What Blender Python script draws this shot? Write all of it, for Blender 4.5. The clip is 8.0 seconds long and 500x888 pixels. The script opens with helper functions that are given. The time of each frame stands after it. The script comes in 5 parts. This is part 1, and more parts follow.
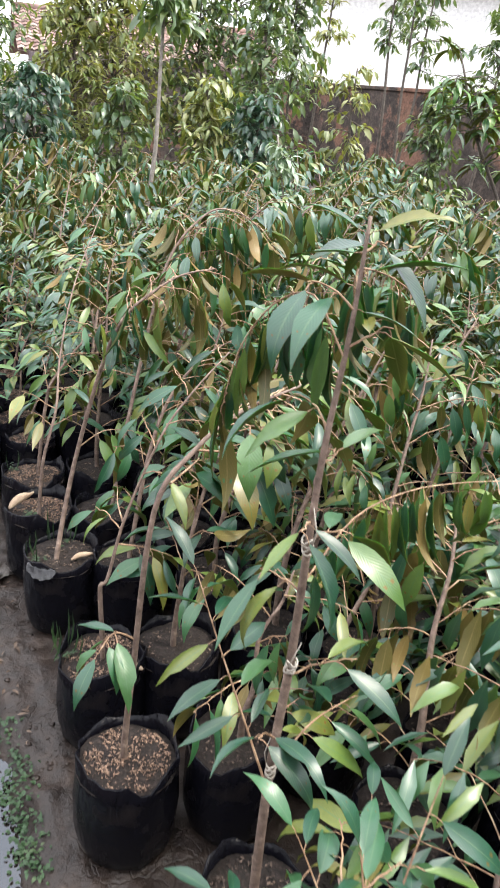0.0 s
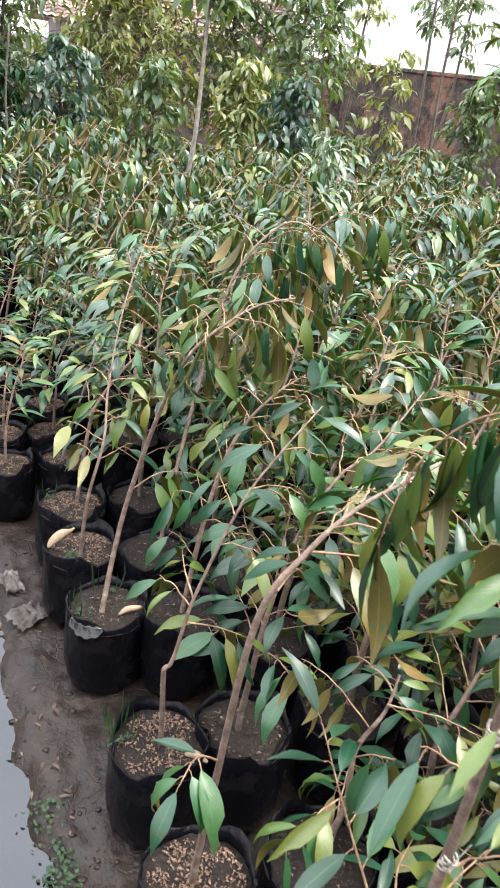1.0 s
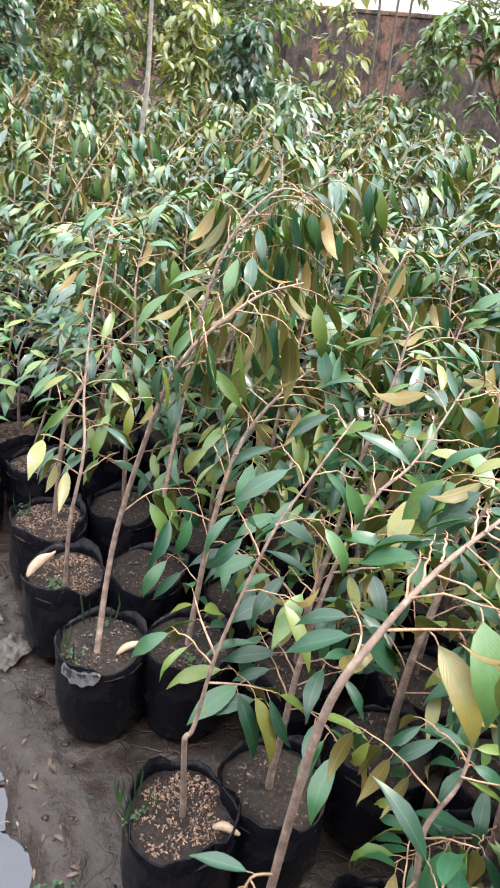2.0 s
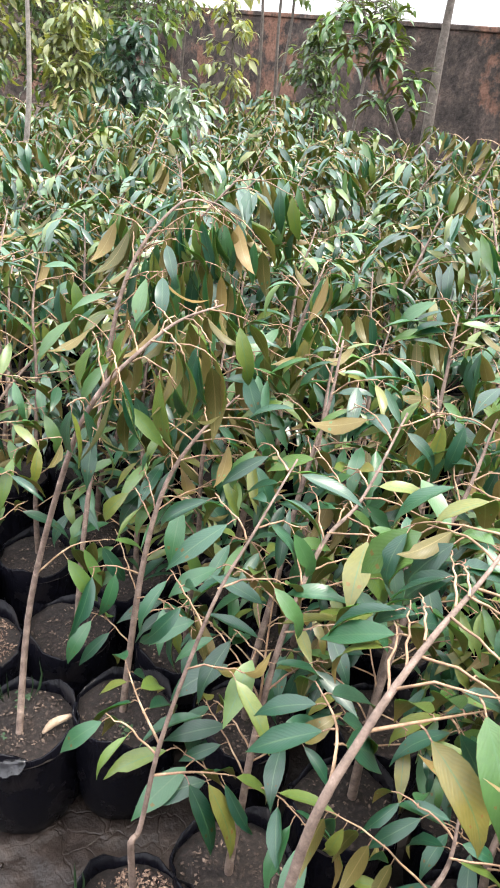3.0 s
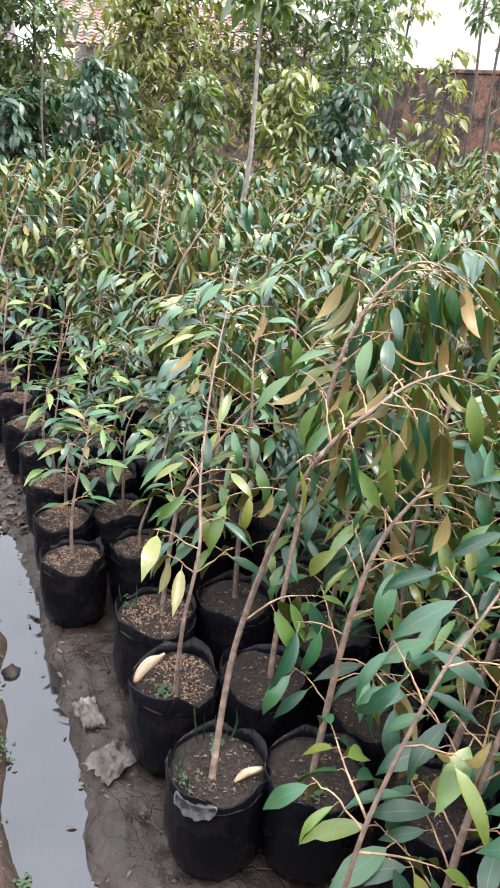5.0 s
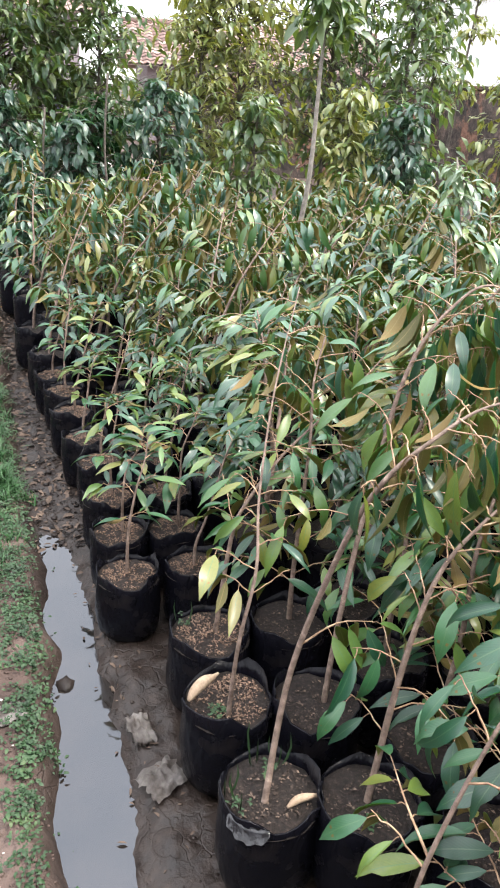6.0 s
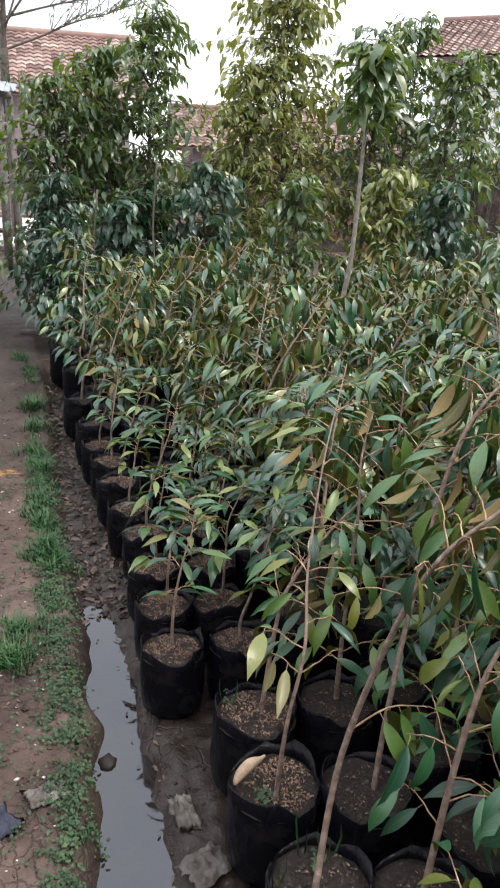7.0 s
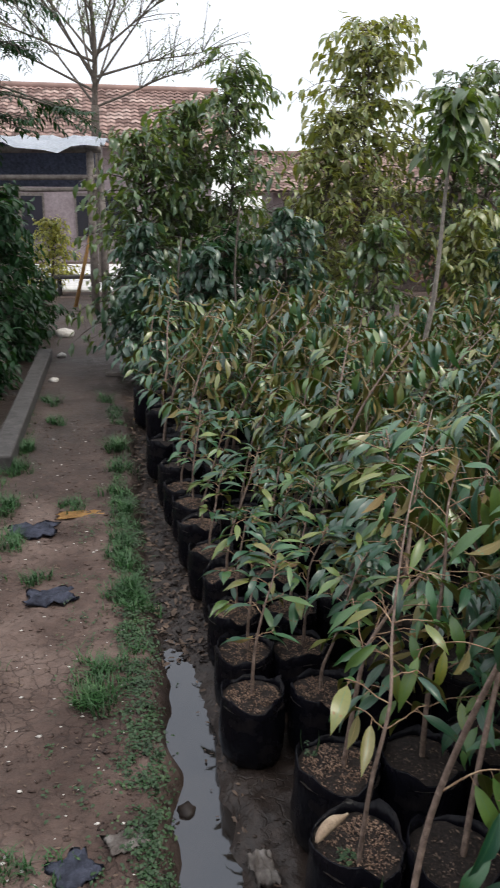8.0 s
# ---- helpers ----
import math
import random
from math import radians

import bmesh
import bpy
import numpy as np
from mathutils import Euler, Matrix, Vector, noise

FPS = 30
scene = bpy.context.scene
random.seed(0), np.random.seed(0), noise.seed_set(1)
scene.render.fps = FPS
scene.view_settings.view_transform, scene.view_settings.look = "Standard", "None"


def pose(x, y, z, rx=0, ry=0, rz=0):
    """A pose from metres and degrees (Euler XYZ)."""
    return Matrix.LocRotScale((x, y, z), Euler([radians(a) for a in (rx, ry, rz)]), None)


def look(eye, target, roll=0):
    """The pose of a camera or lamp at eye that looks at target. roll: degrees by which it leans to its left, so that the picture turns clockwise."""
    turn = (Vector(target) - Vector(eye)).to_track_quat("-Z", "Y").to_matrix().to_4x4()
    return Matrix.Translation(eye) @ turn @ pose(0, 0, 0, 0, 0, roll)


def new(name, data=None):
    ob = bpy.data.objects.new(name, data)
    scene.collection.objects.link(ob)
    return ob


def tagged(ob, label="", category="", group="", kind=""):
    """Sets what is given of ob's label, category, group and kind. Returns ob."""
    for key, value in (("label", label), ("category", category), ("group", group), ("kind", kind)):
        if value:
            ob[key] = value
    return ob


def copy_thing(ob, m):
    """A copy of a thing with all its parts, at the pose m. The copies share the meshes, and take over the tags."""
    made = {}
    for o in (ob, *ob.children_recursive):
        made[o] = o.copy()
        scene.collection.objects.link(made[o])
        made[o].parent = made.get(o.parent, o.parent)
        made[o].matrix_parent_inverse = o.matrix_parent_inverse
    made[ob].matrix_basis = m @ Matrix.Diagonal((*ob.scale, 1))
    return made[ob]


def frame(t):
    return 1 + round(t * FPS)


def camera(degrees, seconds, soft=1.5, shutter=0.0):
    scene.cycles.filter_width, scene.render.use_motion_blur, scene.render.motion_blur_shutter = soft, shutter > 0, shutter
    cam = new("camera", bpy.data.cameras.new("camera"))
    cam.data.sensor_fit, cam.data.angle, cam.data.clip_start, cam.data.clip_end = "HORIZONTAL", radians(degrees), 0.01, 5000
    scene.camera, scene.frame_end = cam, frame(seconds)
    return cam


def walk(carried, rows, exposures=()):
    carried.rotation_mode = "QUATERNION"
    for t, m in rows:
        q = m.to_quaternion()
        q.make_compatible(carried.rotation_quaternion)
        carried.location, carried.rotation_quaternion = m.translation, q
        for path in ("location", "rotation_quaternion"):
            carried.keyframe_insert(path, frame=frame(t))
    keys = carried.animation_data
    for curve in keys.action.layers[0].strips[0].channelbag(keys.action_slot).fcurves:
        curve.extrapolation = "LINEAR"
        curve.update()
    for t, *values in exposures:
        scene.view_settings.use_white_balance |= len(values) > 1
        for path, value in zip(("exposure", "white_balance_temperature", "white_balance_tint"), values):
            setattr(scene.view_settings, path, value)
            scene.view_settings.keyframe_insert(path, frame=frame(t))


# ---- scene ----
cam = camera(36.4, 8.0, soft=1.7, shutter=0.3)
PATH = [
    (0, (0.243, -0.001, 1.496), (0.988, 1.654, 0.655), 5.2),
    (0.5, (0.222, 0.173, 1.519), (1.012, 1.811, 0.686), 6.0),
    (1, (0.179, 0.330, 1.538), (0.910, 1.963, 0.646), 7.4),
    (2.5, (0.203, 0.727, 1.504), (1.109, 2.205, 0.506), 4.9),
    (3, (0.240, 0.784, 1.500), (1.261, 2.214, 0.543), 5.3),
    (3.5, (0.230, 0.807, 1.508), (1.259, 2.245, 0.573), 4.9),
    (4, (0.208, 0.818, 1.509), (1.048, 2.394, 0.609), 3.8),
    (4.5, (0.182, 0.827, 1.511), (0.892, 2.476, 0.630), 3.4),
    (6, (0.142, 0.849, 1.523), (0.664, 2.586, 0.677), 2.9),
    (6.5, (0.124, 0.853, 1.534), (0.598, 2.633, 0.756), 2.6),
    (7, (0.119, 0.853, 1.545), (0.552, 2.680, 0.858), 2.0),
    (7.5, (0.118, 0.859, 1.554), (0.496, 2.722, 0.932), 1.2),
    (8, (0.107, 0.863, 1.561), (0.343, 2.757, 0.967), 0.4),
]
EXPOSURES = [(0, 1.28), (1, 1.42), (2.5, 1.70), (3.5, 1.46), (4.5, 1.54), (6, 1.36), (6.5, 1.17), (7, 0.52), (7.5, 0.08), (8, -0.03)]
walk(cam, [(t, look(eye, target, roll)) for t, eye, target, roll in PATH], EXPOSURES)

# ---- light: a bright, thinly overcast sky ----
SUN_UP, SUN_TURN = 60.0, 118.0
world = bpy.data.worlds.new("sky")
scene.world = world
world.use_nodes = True
wn = world.node_tree
sky = wn.nodes.new("ShaderNodeTexSky")
sky.sky_type = "NISHITA"
sky.sun_disc = False
sky.sun_elevation, sky.sun_rotation = radians(SUN_UP), radians(SUN_TURN)
sky.air_density, sky.dust_density, sky.ozone_density = 1.0, 1.0, 1.0
wn.nodes["Background"].inputs["Strength"].default_value = 0.15
veil = wn.nodes.new("ShaderNodeMix")
veil.data_type, veil.blend_type = "RGBA", "ADD"
veil.inputs["Factor"].default_value = 1.0
# white overcast over the blue, brighter overhead than at the skyline
up_way = wn.nodes.new("ShaderNodeTexCoord")
up_xyz = wn.nodes.new("ShaderNodeSeparateXYZ")
wn.links.new(up_way.outputs["Generated"], up_xyz.inputs[0])
up_amount = wn.nodes.new("ShaderNodeMapRange")
up_amount.inputs["To Min"].default_value, up_amount.inputs["To Max"].default_value = 1.0, 2.5
wn.links.new(up_xyz.outputs["Z"], up_amount.inputs["Value"])
cloud = wn.nodes.new("ShaderNodeVectorMath")
cloud.operation = "SCALE"
cloud.inputs[0].default_value = (5.28, 5.30, 5.45)
wn.links.new(up_amount.outputs[0], cloud.inputs["Scale"])
wn.links.new(cloud.outputs[0], veil.inputs["B"])
thin = wn.nodes.new("ShaderNodeVectorMath")
thin.operation = "SCALE"
thin.inputs["Scale"].default_value = 0.28
wn.links.new(sky.outputs["Color"], thin.inputs[0])
wn.links.new(thin.outputs[0], veil.inputs["A"])
wn.links.new(veil.outputs["Result"], wn.nodes["Background"].inputs["Color"])
sun = new("sun", bpy.data.lights.new("sun", "SUN"))
sun.data.energy, sun.data.angle, sun.data.color = 2.1, radians(15), (1.0, 0.93, 0.81)
way = Vector((math.sin(radians(SUN_TURN)) * math.cos(radians(SUN_UP)), math.cos(radians(SUN_TURN)) * math.cos(radians(SUN_UP)), math.sin(radians(SUN_UP))))
sun.matrix_world = look(way * 30, (0, 0, 0))


# ---- materials ----
def nodes_of(name, rough=0.6, spec=0.5):
    m = bpy.data.materials.new(name)
    m.use_nodes = True
    nt = m.node_tree
    b = nt.nodes["Principled BSDF"]
    b.inputs["Roughness"].default_value = rough
    b.inputs["Specular IOR Level"].default_value = spec
    return m, nt, b


def node(nt, kind, **inputs):
    n = nt.nodes.new(kind)
    for k, v in inputs.items():
        n.inputs[k.replace("_", " ")].default_value = v
    return n


def noise_of(nt, scale, detail=4.0, coords="Object", rough=0.55):
    tc = nt.nodes.new("ShaderNodeTexCoord")
    n = node(nt, "ShaderNodeTexNoise", Scale=scale, Detail=detail, Roughness=rough)
    nt.links.new(tc.outputs[coords], n.inputs["Vector"])
    return n


def ramp(nt, source, stops):
    r = nt.nodes.new("ShaderNodeValToRGB")
    e = r.color_ramp.elements
    while len(e) < len(stops):
        e.new(0.5)
    for el, (p, c) in zip(e, stops):
        el.position, el.color = p, (*c, 1)
    nt.links.new(source, r.inputs["Fac"])
    return r


def mix(nt, fac, a, b, how="MIX"):
    n = nt.nodes.new("ShaderNodeMix")
    n.data_type, n.blend_type = "RGBA", how
    for sock, v in ((n.inputs["Factor"], fac), (n.inputs["A"], a), (n.inputs["B"], b)):
        if isinstance(v, (int, float)):
            sock.default_value = v
        elif isinstance(v, tuple):
            sock.default_value = (*v, 1)
        else:
            nt.links.new(v, sock)
    return n.outputs["Result"]


def bump(nt, b, height, strength=0.3, distance=0.01):
    n = node(nt, "ShaderNodeBump", Strength=strength, Distance=distance)
    nt.links.new(height, n.inputs["Height"])
    nt.links.new(n.outputs["Normal"], b.inputs["Normal"])


def math_node(nt, op, a, b=0.0):
    n = nt.nodes.new("ShaderNodeMath")
    n.operation = op
    for sock, v in zip(n.inputs, (a, b)):
        if isinstance(v, (int, float)):
            sock.default_value = v
        else:
            nt.links.new(v, sock)
    return n.outputs[0]


def leaf_material(name, stops, rib, rough, glow, glow_amount, per_object, vein=0.03, gloss=0.5):
    """Leaf skin: colour by leaf, a pale midrib, side veins as fine relief, and light through the blade."""
    m, nt, b = nodes_of(name, rough, gloss)
    b.inputs["Coat Weight"].default_value = 0.3 * gloss  # waxy skin
    b.inputs["Coat Roughness"].default_value = 0.30
    b.inputs["Coat IOR"].default_value = 1.6
    if per_object:
        pick = nt.nodes.new("ShaderNodeObjectInfo").outputs["Random"]
    else:
        pick = nt.nodes.new("ShaderNodeNewGeometry").outputs["Random Per Island"]
    base = ramp(nt, pick, stops)
    uv = nt.nodes.new("ShaderNodeUVMap")
    uv.uv_map = "UVMap"
    xyz = nt.nodes.new("ShaderNodeSeparateXYZ")
    nt.links.new(uv.outputs["UV"], xyz.inputs[0])
    off = math_node(nt, "ABSOLUTE", math_node(nt, "SUBTRACT", xyz.outputs["X"], 0.5))
    line = math_node(nt, "LESS_THAN", off, 0.028)
    slant = math_node(nt, "SUBTRACT", math_node(nt, "MULTIPLY", xyz.outputs["Y"], 14.0), math_node(nt, "MULTIPLY", off, 8.0))
    veins = math_node(nt, "SINE", math_node(nt, "MULTIPLY", slant, 6.2832))
    blotch = noise_of(nt, 22.0)
    col = mix(nt, math_node(nt, "MULTIPLY", blotch.outputs["Fac"], 0.5), base.outputs["Color"], tuple(0.62 * c for c in stops[0][1]))
    fine_lines = ramp(nt, veins, [(0.80, (0, 0, 0)), (0.97, (1, 1, 1))]).outputs["Color"]
    col = mix(nt, math_node(nt, "MULTIPLY", fine_lines, 0.22), col, rib)
    col = mix(nt, math_node(nt, "MULTIPLY", line, 0.7), col, rib)
    spots = noise_of(nt, 75.0, 2.0)
    brown = ramp(nt, spots.outputs["Fac"], [(0.70, (0, 0, 0)), (0.76, (1, 1, 1))])
    col = mix(nt, math_node(nt, "MULTIPLY", brown.outputs["Color"], 0.5), col, (0.16, 0.10, 0.04))
    nt.links.new(col, b.inputs["Base Color"])
    dust = noise_of(nt, 9.0)
    mr = node(nt, "ShaderNodeMapRange", To_Min=rough - 0.12, To_Max=rough + 0.12)
    nt.links.new(dust.outputs["Fac"], mr.inputs["Value"])
    nt.links.new(mr.outputs[0], b.inputs["Roughness"])
    bump(nt, b, veins, vein, 0.0006)
    tr = nt.nodes.new("ShaderNodeBsdfTranslucent")
    tr.inputs["Color"].default_value = (*glow, 1)
    ms = nt.nodes.new("ShaderNodeMixShader")
    ms.inputs[0].default_value = glow_amount
    nt.links.new(b.outputs[0], ms.inputs[1])
    nt.links.new(tr.outputs[0], ms.inputs[2])
    nt.links.new(ms.outputs[0], nt.nodes["Material Output"].inputs["Surface"])
    return m


GREENS = [(0.0, (0.006, 0.034, 0.020)), (0.32, (0.014, 0.074, 0.042)), (0.56, (0.040, 0.136, 0.050)), (0.78, (0.120, 0.200, 0.036)), (0.94, (0.185, 0.200, 0.030)), (1.0, (0.21, 0.165, 0.036))]
DARKS = [(0.0, (0.022, 0.058, 0.030)), (0.5, (0.055, 0.105, 0.040)), (0.85, (0.105, 0.150, 0.048)), (1.0, (0.21, 0.215, 0.08))]
BLUES = [(0.0, (0.012, 0.044, 0.032)), (0.6, (0.034, 0.080, 0.055)), (1.0, (0.10, 0.14, 0.095))]
COPPER = [(0.0, (0.062, 0.062, 0.018)), (0.5, (0.140, 0.110, 0.030)), (1.0, (0.25, 0.160, 0.056))]
RIB = (0.07, 0.15, 0.06)
leaf_top = leaf_material("leaf_upper_side", GREENS, RIB, 0.36, (0.10, 0.50, 0.03), 0.20, True, 0.12, gloss=0.58)
leaf_back = leaf_material("leaf_coppery_back", COPPER, (0.22, 0.18, 0.07), 0.5, (0.22, 0.32, 0.03), 0.19, True, gloss=0.3)
crown_top = leaf_material("foliage_upper_side", GREENS, RIB, 0.35, (0.13, 0.48, 0.03), 0.18, False, 0.05, gloss=0.80)
crown_back = leaf_material("foliage_coppery_back", COPPER, (0.26, 0.21, 0.07), 0.5, (0.30, 0.38, 0.02), 0.26, False, gloss=0.3)
tree_top = leaf_material("tree_leaf_upper_side", DARKS, (0.10, 0.17, 0.05), 0.36, (0.26, 0.38, 0.04), 0.20, False, gloss=0.6)
tree_blue = leaf_material("bluish_tree_leaf", BLUES, (0.08, 0.14, 0.07), 0.38, (0.14, 0.32, 0.09), 0.14, False, gloss=0.55)
# green leaf with the deep shade by the path put into its colour
shade_leaf = leaf_material("shade_darkened_green_leaf", [(0.0, (0.005, 0.022, 0.010)), (1.0, (0.014, 0.052, 0.016))], (0.03, 0.06, 0.025), 0.5, (0.06, 0.18, 0.02), 0.10, False, gloss=0.18)
tree_olive = leaf_material("olive_tree_leaf", [(0.0, (0.060, 0.110, 0.032)), (0.5, (0.155, 0.190, 0.050)), (1.0, (0.36, 0.34, 0.15))], (0.2, 0.22, 0.08), 0.40, (0.44, 0.46, 0.05), 0.24, False, gloss=0.7)
pale_leaf = leaf_material("pale_grey_green_leaf", [(0.0, (0.07, 0.14, 0.08)), (1.0, (0.17, 0.24, 0.14))], (0.3, 0.36, 0.2), 0.36, (0.34, 0.46, 0.2), 0.25, False, gloss=0.9)
gold_leaf = leaf_material("golden_shrub_leaf", [(0.0, (0.26, 0.32, 0.05)), (1.0, (0.58, 0.50, 0.07))], (0.4, 0.4, 0.1), 0.4, (0.4, 0.4, 0.04), 0.15, False)
lime_leaf = leaf_material("lime_young_leaf", [(0.0, (0.012, 0.060, 0.020)), (0.55, (0.035, 0.13, 0.025)), (0.8, (0.10, 0.26, 0.03)), (1.0, (0.28, 0.42, 0.05))], (0.3, 0.36, 0.1), 0.36, (0.3, 0.4, 0.03), 0.2, False)


def plain(name, stops, scale, rough, bumpy=0.3, depth=0.004, spec=0.4, detail=5.0, fine=0.0):
    m, nt, b = nodes_of(name, rough, spec)
    n = noise_of(nt, scale, detail)
    c = ramp(nt, n.outputs["Fac"], stops).outputs["Color"]
    n2 = noise_of(nt, scale * 6.5, 3.0)
    c = mix(nt, 0.45, c, n2.outputs["Color"], "OVERLAY") if fine else c
    grey = ramp(nt, n2.outputs["Fac"], [(0.3, (0.75, 0.75, 0.75)), (0.7, (1.1, 1.1, 1.1))]).outputs["Color"]
    c = mix(nt, 1.0, c, grey, "MULTIPLY")
    nt.links.new(c, b.inputs["Base Color"])
    both = math_node(nt, "ADD", n.outputs["Fac"], math_node(nt, "MULTIPLY", n2.outputs["Fac"], 0.5))
    bump(nt, b, both, bumpy, depth)
    return m


bark = plain("sapling_bark", [(0.3, (0.095, 0.066, 0.052)), (0.6, (0.215, 0.155, 0.125)), (0.8, (0.40, 0.31, 0.25))], 60, 0.75, 0.5, 0.002)
twig_bark = plain("young_twig_bark", [(0.3, (0.13, 0.080, 0.050)), (0.5, (0.28, 0.172, 0.102)), (0.7, (0.47, 0.34, 0.22))], 40, 0.65, 0.3, 0.001)
tree_bark = plain("tree_bark", [(0.3, (0.065, 0.053, 0.044)), (0.6, (0.13, 0.108, 0.09)), (0.8, (0.22, 0.19, 0.16))], 30, 0.8, 0.6, 0.004)
pale_bark = plain("pale_grey_bark", [(0.3, (0.15, 0.13, 0.11)), (0.6, (0.27, 0.24, 0.21)), (0.8, (0.38, 0.35, 0.31))], 30, 0.8, 0.6, 0.004)
soil_mix = plain("potting_soil", [(0.3, (0.010, 0.007, 0.006)), (0.55, (0.021, 0.0145, 0.012)), (0.75, (0.060, 0.042, 0.034))], 110, 0.9, 0.8, 0.01)
husk = plain("rice_husk_flakes", [(0.3, (0.018, 0.012, 0.010)), (0.5, (0.055, 0.038, 0.029)), (0.75, (0.28, 0.20, 0.15))], 60, 0.85)
husk_pale = plain("pale_rice_husk", [(0.3, (0.024, 0.014, 0.010)), (0.48, (0.130, 0.080, 0.056)), (0.74, (0.40, 0.275, 0.195))], 210, 0.85)
pod_skin = plain("dry_pale_pod", [(0.3, (0.24, 0.165, 0.110)), (0.7, (0.42, 0.32, 0.225))], 40, 0.7)
dry_leaf = plain("dry_leaf", [(0.3, (0.05, 0.035, 0.026)), (0.55, (0.11, 0.075, 0.055)), (0.75, (0.22, 0.16, 0.12))], 9, 0.8)
rock = plain("pale_stone", [(0.3, (0.35, 0.33, 0.31)), (0.7, (0.55, 0.53, 0.50))], 25, 0.85, 0.6)
timber = plain("weathered_timber", [(0.3, (0.11, 0.092, 0.08)), (0.7, (0.23, 0.20, 0.18))], 18, 0.8, 0.5)
pale_concrete = plain("pale_concrete", [(0.3, (0.46, 0.45, 0.44)), (0.7, (0.66, 0.65, 0.64))], 3, 0.85, 0.3)
wall_old, _nt, _b = nodes_of("stained_masonry", 0.92, 0.25)
_big, _mid, _fine = noise_of(_nt, 0.9, 6.0), noise_of(_nt, 4.5, 8.0, rough=0.7), noise_of(_nt, 22.0, 6.0, rough=0.7)
_c = ramp(_nt, _mid.outputs["Fac"], [(0.30, (0.022, 0.019, 0.017)), (0.46, (0.062, 0.050, 0.044)), (0.58, (0.105, 0.080, 0.068)), (0.74, (0.17, 0.135, 0.115))]).outputs["Color"]
_peel = ramp(_nt, math_node(_nt, "ADD", math_node(_nt, "MULTIPLY", _big.outputs["Fac"], 0.6), math_node(_nt, "MULTIPLY", _mid.outputs["Fac"], 0.4)), [(0.51, (0, 0, 0)), (0.56, (1, 1, 1))]).outputs["Color"]
_c = mix(_nt, math_node(_nt, "MULTIPLY", _peel, 0.75), _c, (0.24, 0.125, 0.085))
_nt.links.new(mix(_nt, 0.8, _c, ramp(_nt, _fine.outputs["Fac"], [(0.3, (0.35, 0.35, 0.35)), (0.7, (1.35, 1.35, 1.35))]).outputs["Color"], "MULTIPLY"), _b.inputs["Base Color"])
bump(_nt, _b, math_node(_nt, "ADD", _fine.outputs["Fac"], math_node(_nt, "MULTIPLY", _peel, -0.6)), 0.8, 0.03)
white_paint = plain("white_wall_paint", [(0.3, (0.80, 0.79, 0.78)), (0.7, (0.86, 0.85, 0.84))], 2.0, 0.7, 0.03)
lilac_paint = plain("lilac_wall_paint", [(0.3, (0.24, 0.19, 0.20)), (0.7, (0.34, 0.28, 0.29))], 2.0, 0.7, 0.1)
roof_tile, _nt, _b = nodes_of("clay_roof_tile_courses", 0.85, 0.3)
_c = ramp(_nt, _nt.nodes.new("ShaderNodeNewGeometry").outputs["Random Per Island"], [(0.0, (0.12, 0.075, 0.066)), (0.5, (0.27, 0.18, 0.16)), (1.0, (0.42, 0.32, 0.29))]).outputs["Color"]
_nt.links.new(mix(_nt, 0.5, _c, ramp(_nt, noise_of(_nt, 2.5).outputs["Fac"], [(0.3, (0.45, 0.42, 0.40)), (0.7, (1.2, 1.15, 1.1))]).outputs["Color"], "MULTIPLY"), _b.inputs["Base Color"])
old_plank = plain("dark_weathered_plank", [(0.3, (0.026, 0.024, 0.024)), (0.7, (0.068, 0.064, 0.063))], 14, 0.85, 0.6)
wet_stone = plain("dark_wet_stone", [(0.3, (0.008, 0.0060, 0.0052)), (0.7, (0.028, 0.020, 0.017))], 30, 0.55, 0.5, spec=0.25)
tarp = plain("blue_grey_tarpaulin", [(0.3, (0.50, 0.55, 0.62)), (0.7, (0.68, 0.72, 0.78))], 4.0, 0.45, 0.3, 0.01)
# rags, and the sheet that paints shade under the shed roof
rag_shade_dark = plain("dark_blue_rag_and_shade", [(0.3, (0.026, 0.030, 0.048)), (0.7, (0.085, 0.095, 0.14))], 25, 0.8, 0.6)
litter_film = plain("muddy_plastic_film", [(0.35, (0.075, 0.058, 0.048)), (0.55, (0.21, 0.185, 0.17)), (0.75, (0.36, 0.34, 0.325))], 22, 0.45, 0.5)
yellow_stain = plain("yellow_sack", [(0.3, (0.26, 0.135, 0.045)), (0.7, (0.42, 0.25, 0.09))], 20, 0.8)
grass_green = plain("grass_blade", [(0.3, (0.012, 0.046, 0.013)), (0.6, (0.026, 0.088, 0.021)), (0.8, (0.085, 0.125, 0.045))], 9, 0.5)
weed_green = plain("weed_leaf", [(0.3, (0.010, 0.030, 0.010)), (0.6, (0.024, 0.060, 0.018)), (0.85, (0.10, 0.13, 0.05))], 14, 0.55)
tape = plain("pale_grafting_tape", [(0.3, (0.30, 0.27, 0.23)), (0.7, (0.50, 0.46, 0.40))], 60, 0.6)
glass_dark, _nt, _b = nodes_of("window_glass", 0.08, 0.6)
_b.inputs["Base Color"].default_value = (0.03, 0.03, 0.04, 1)


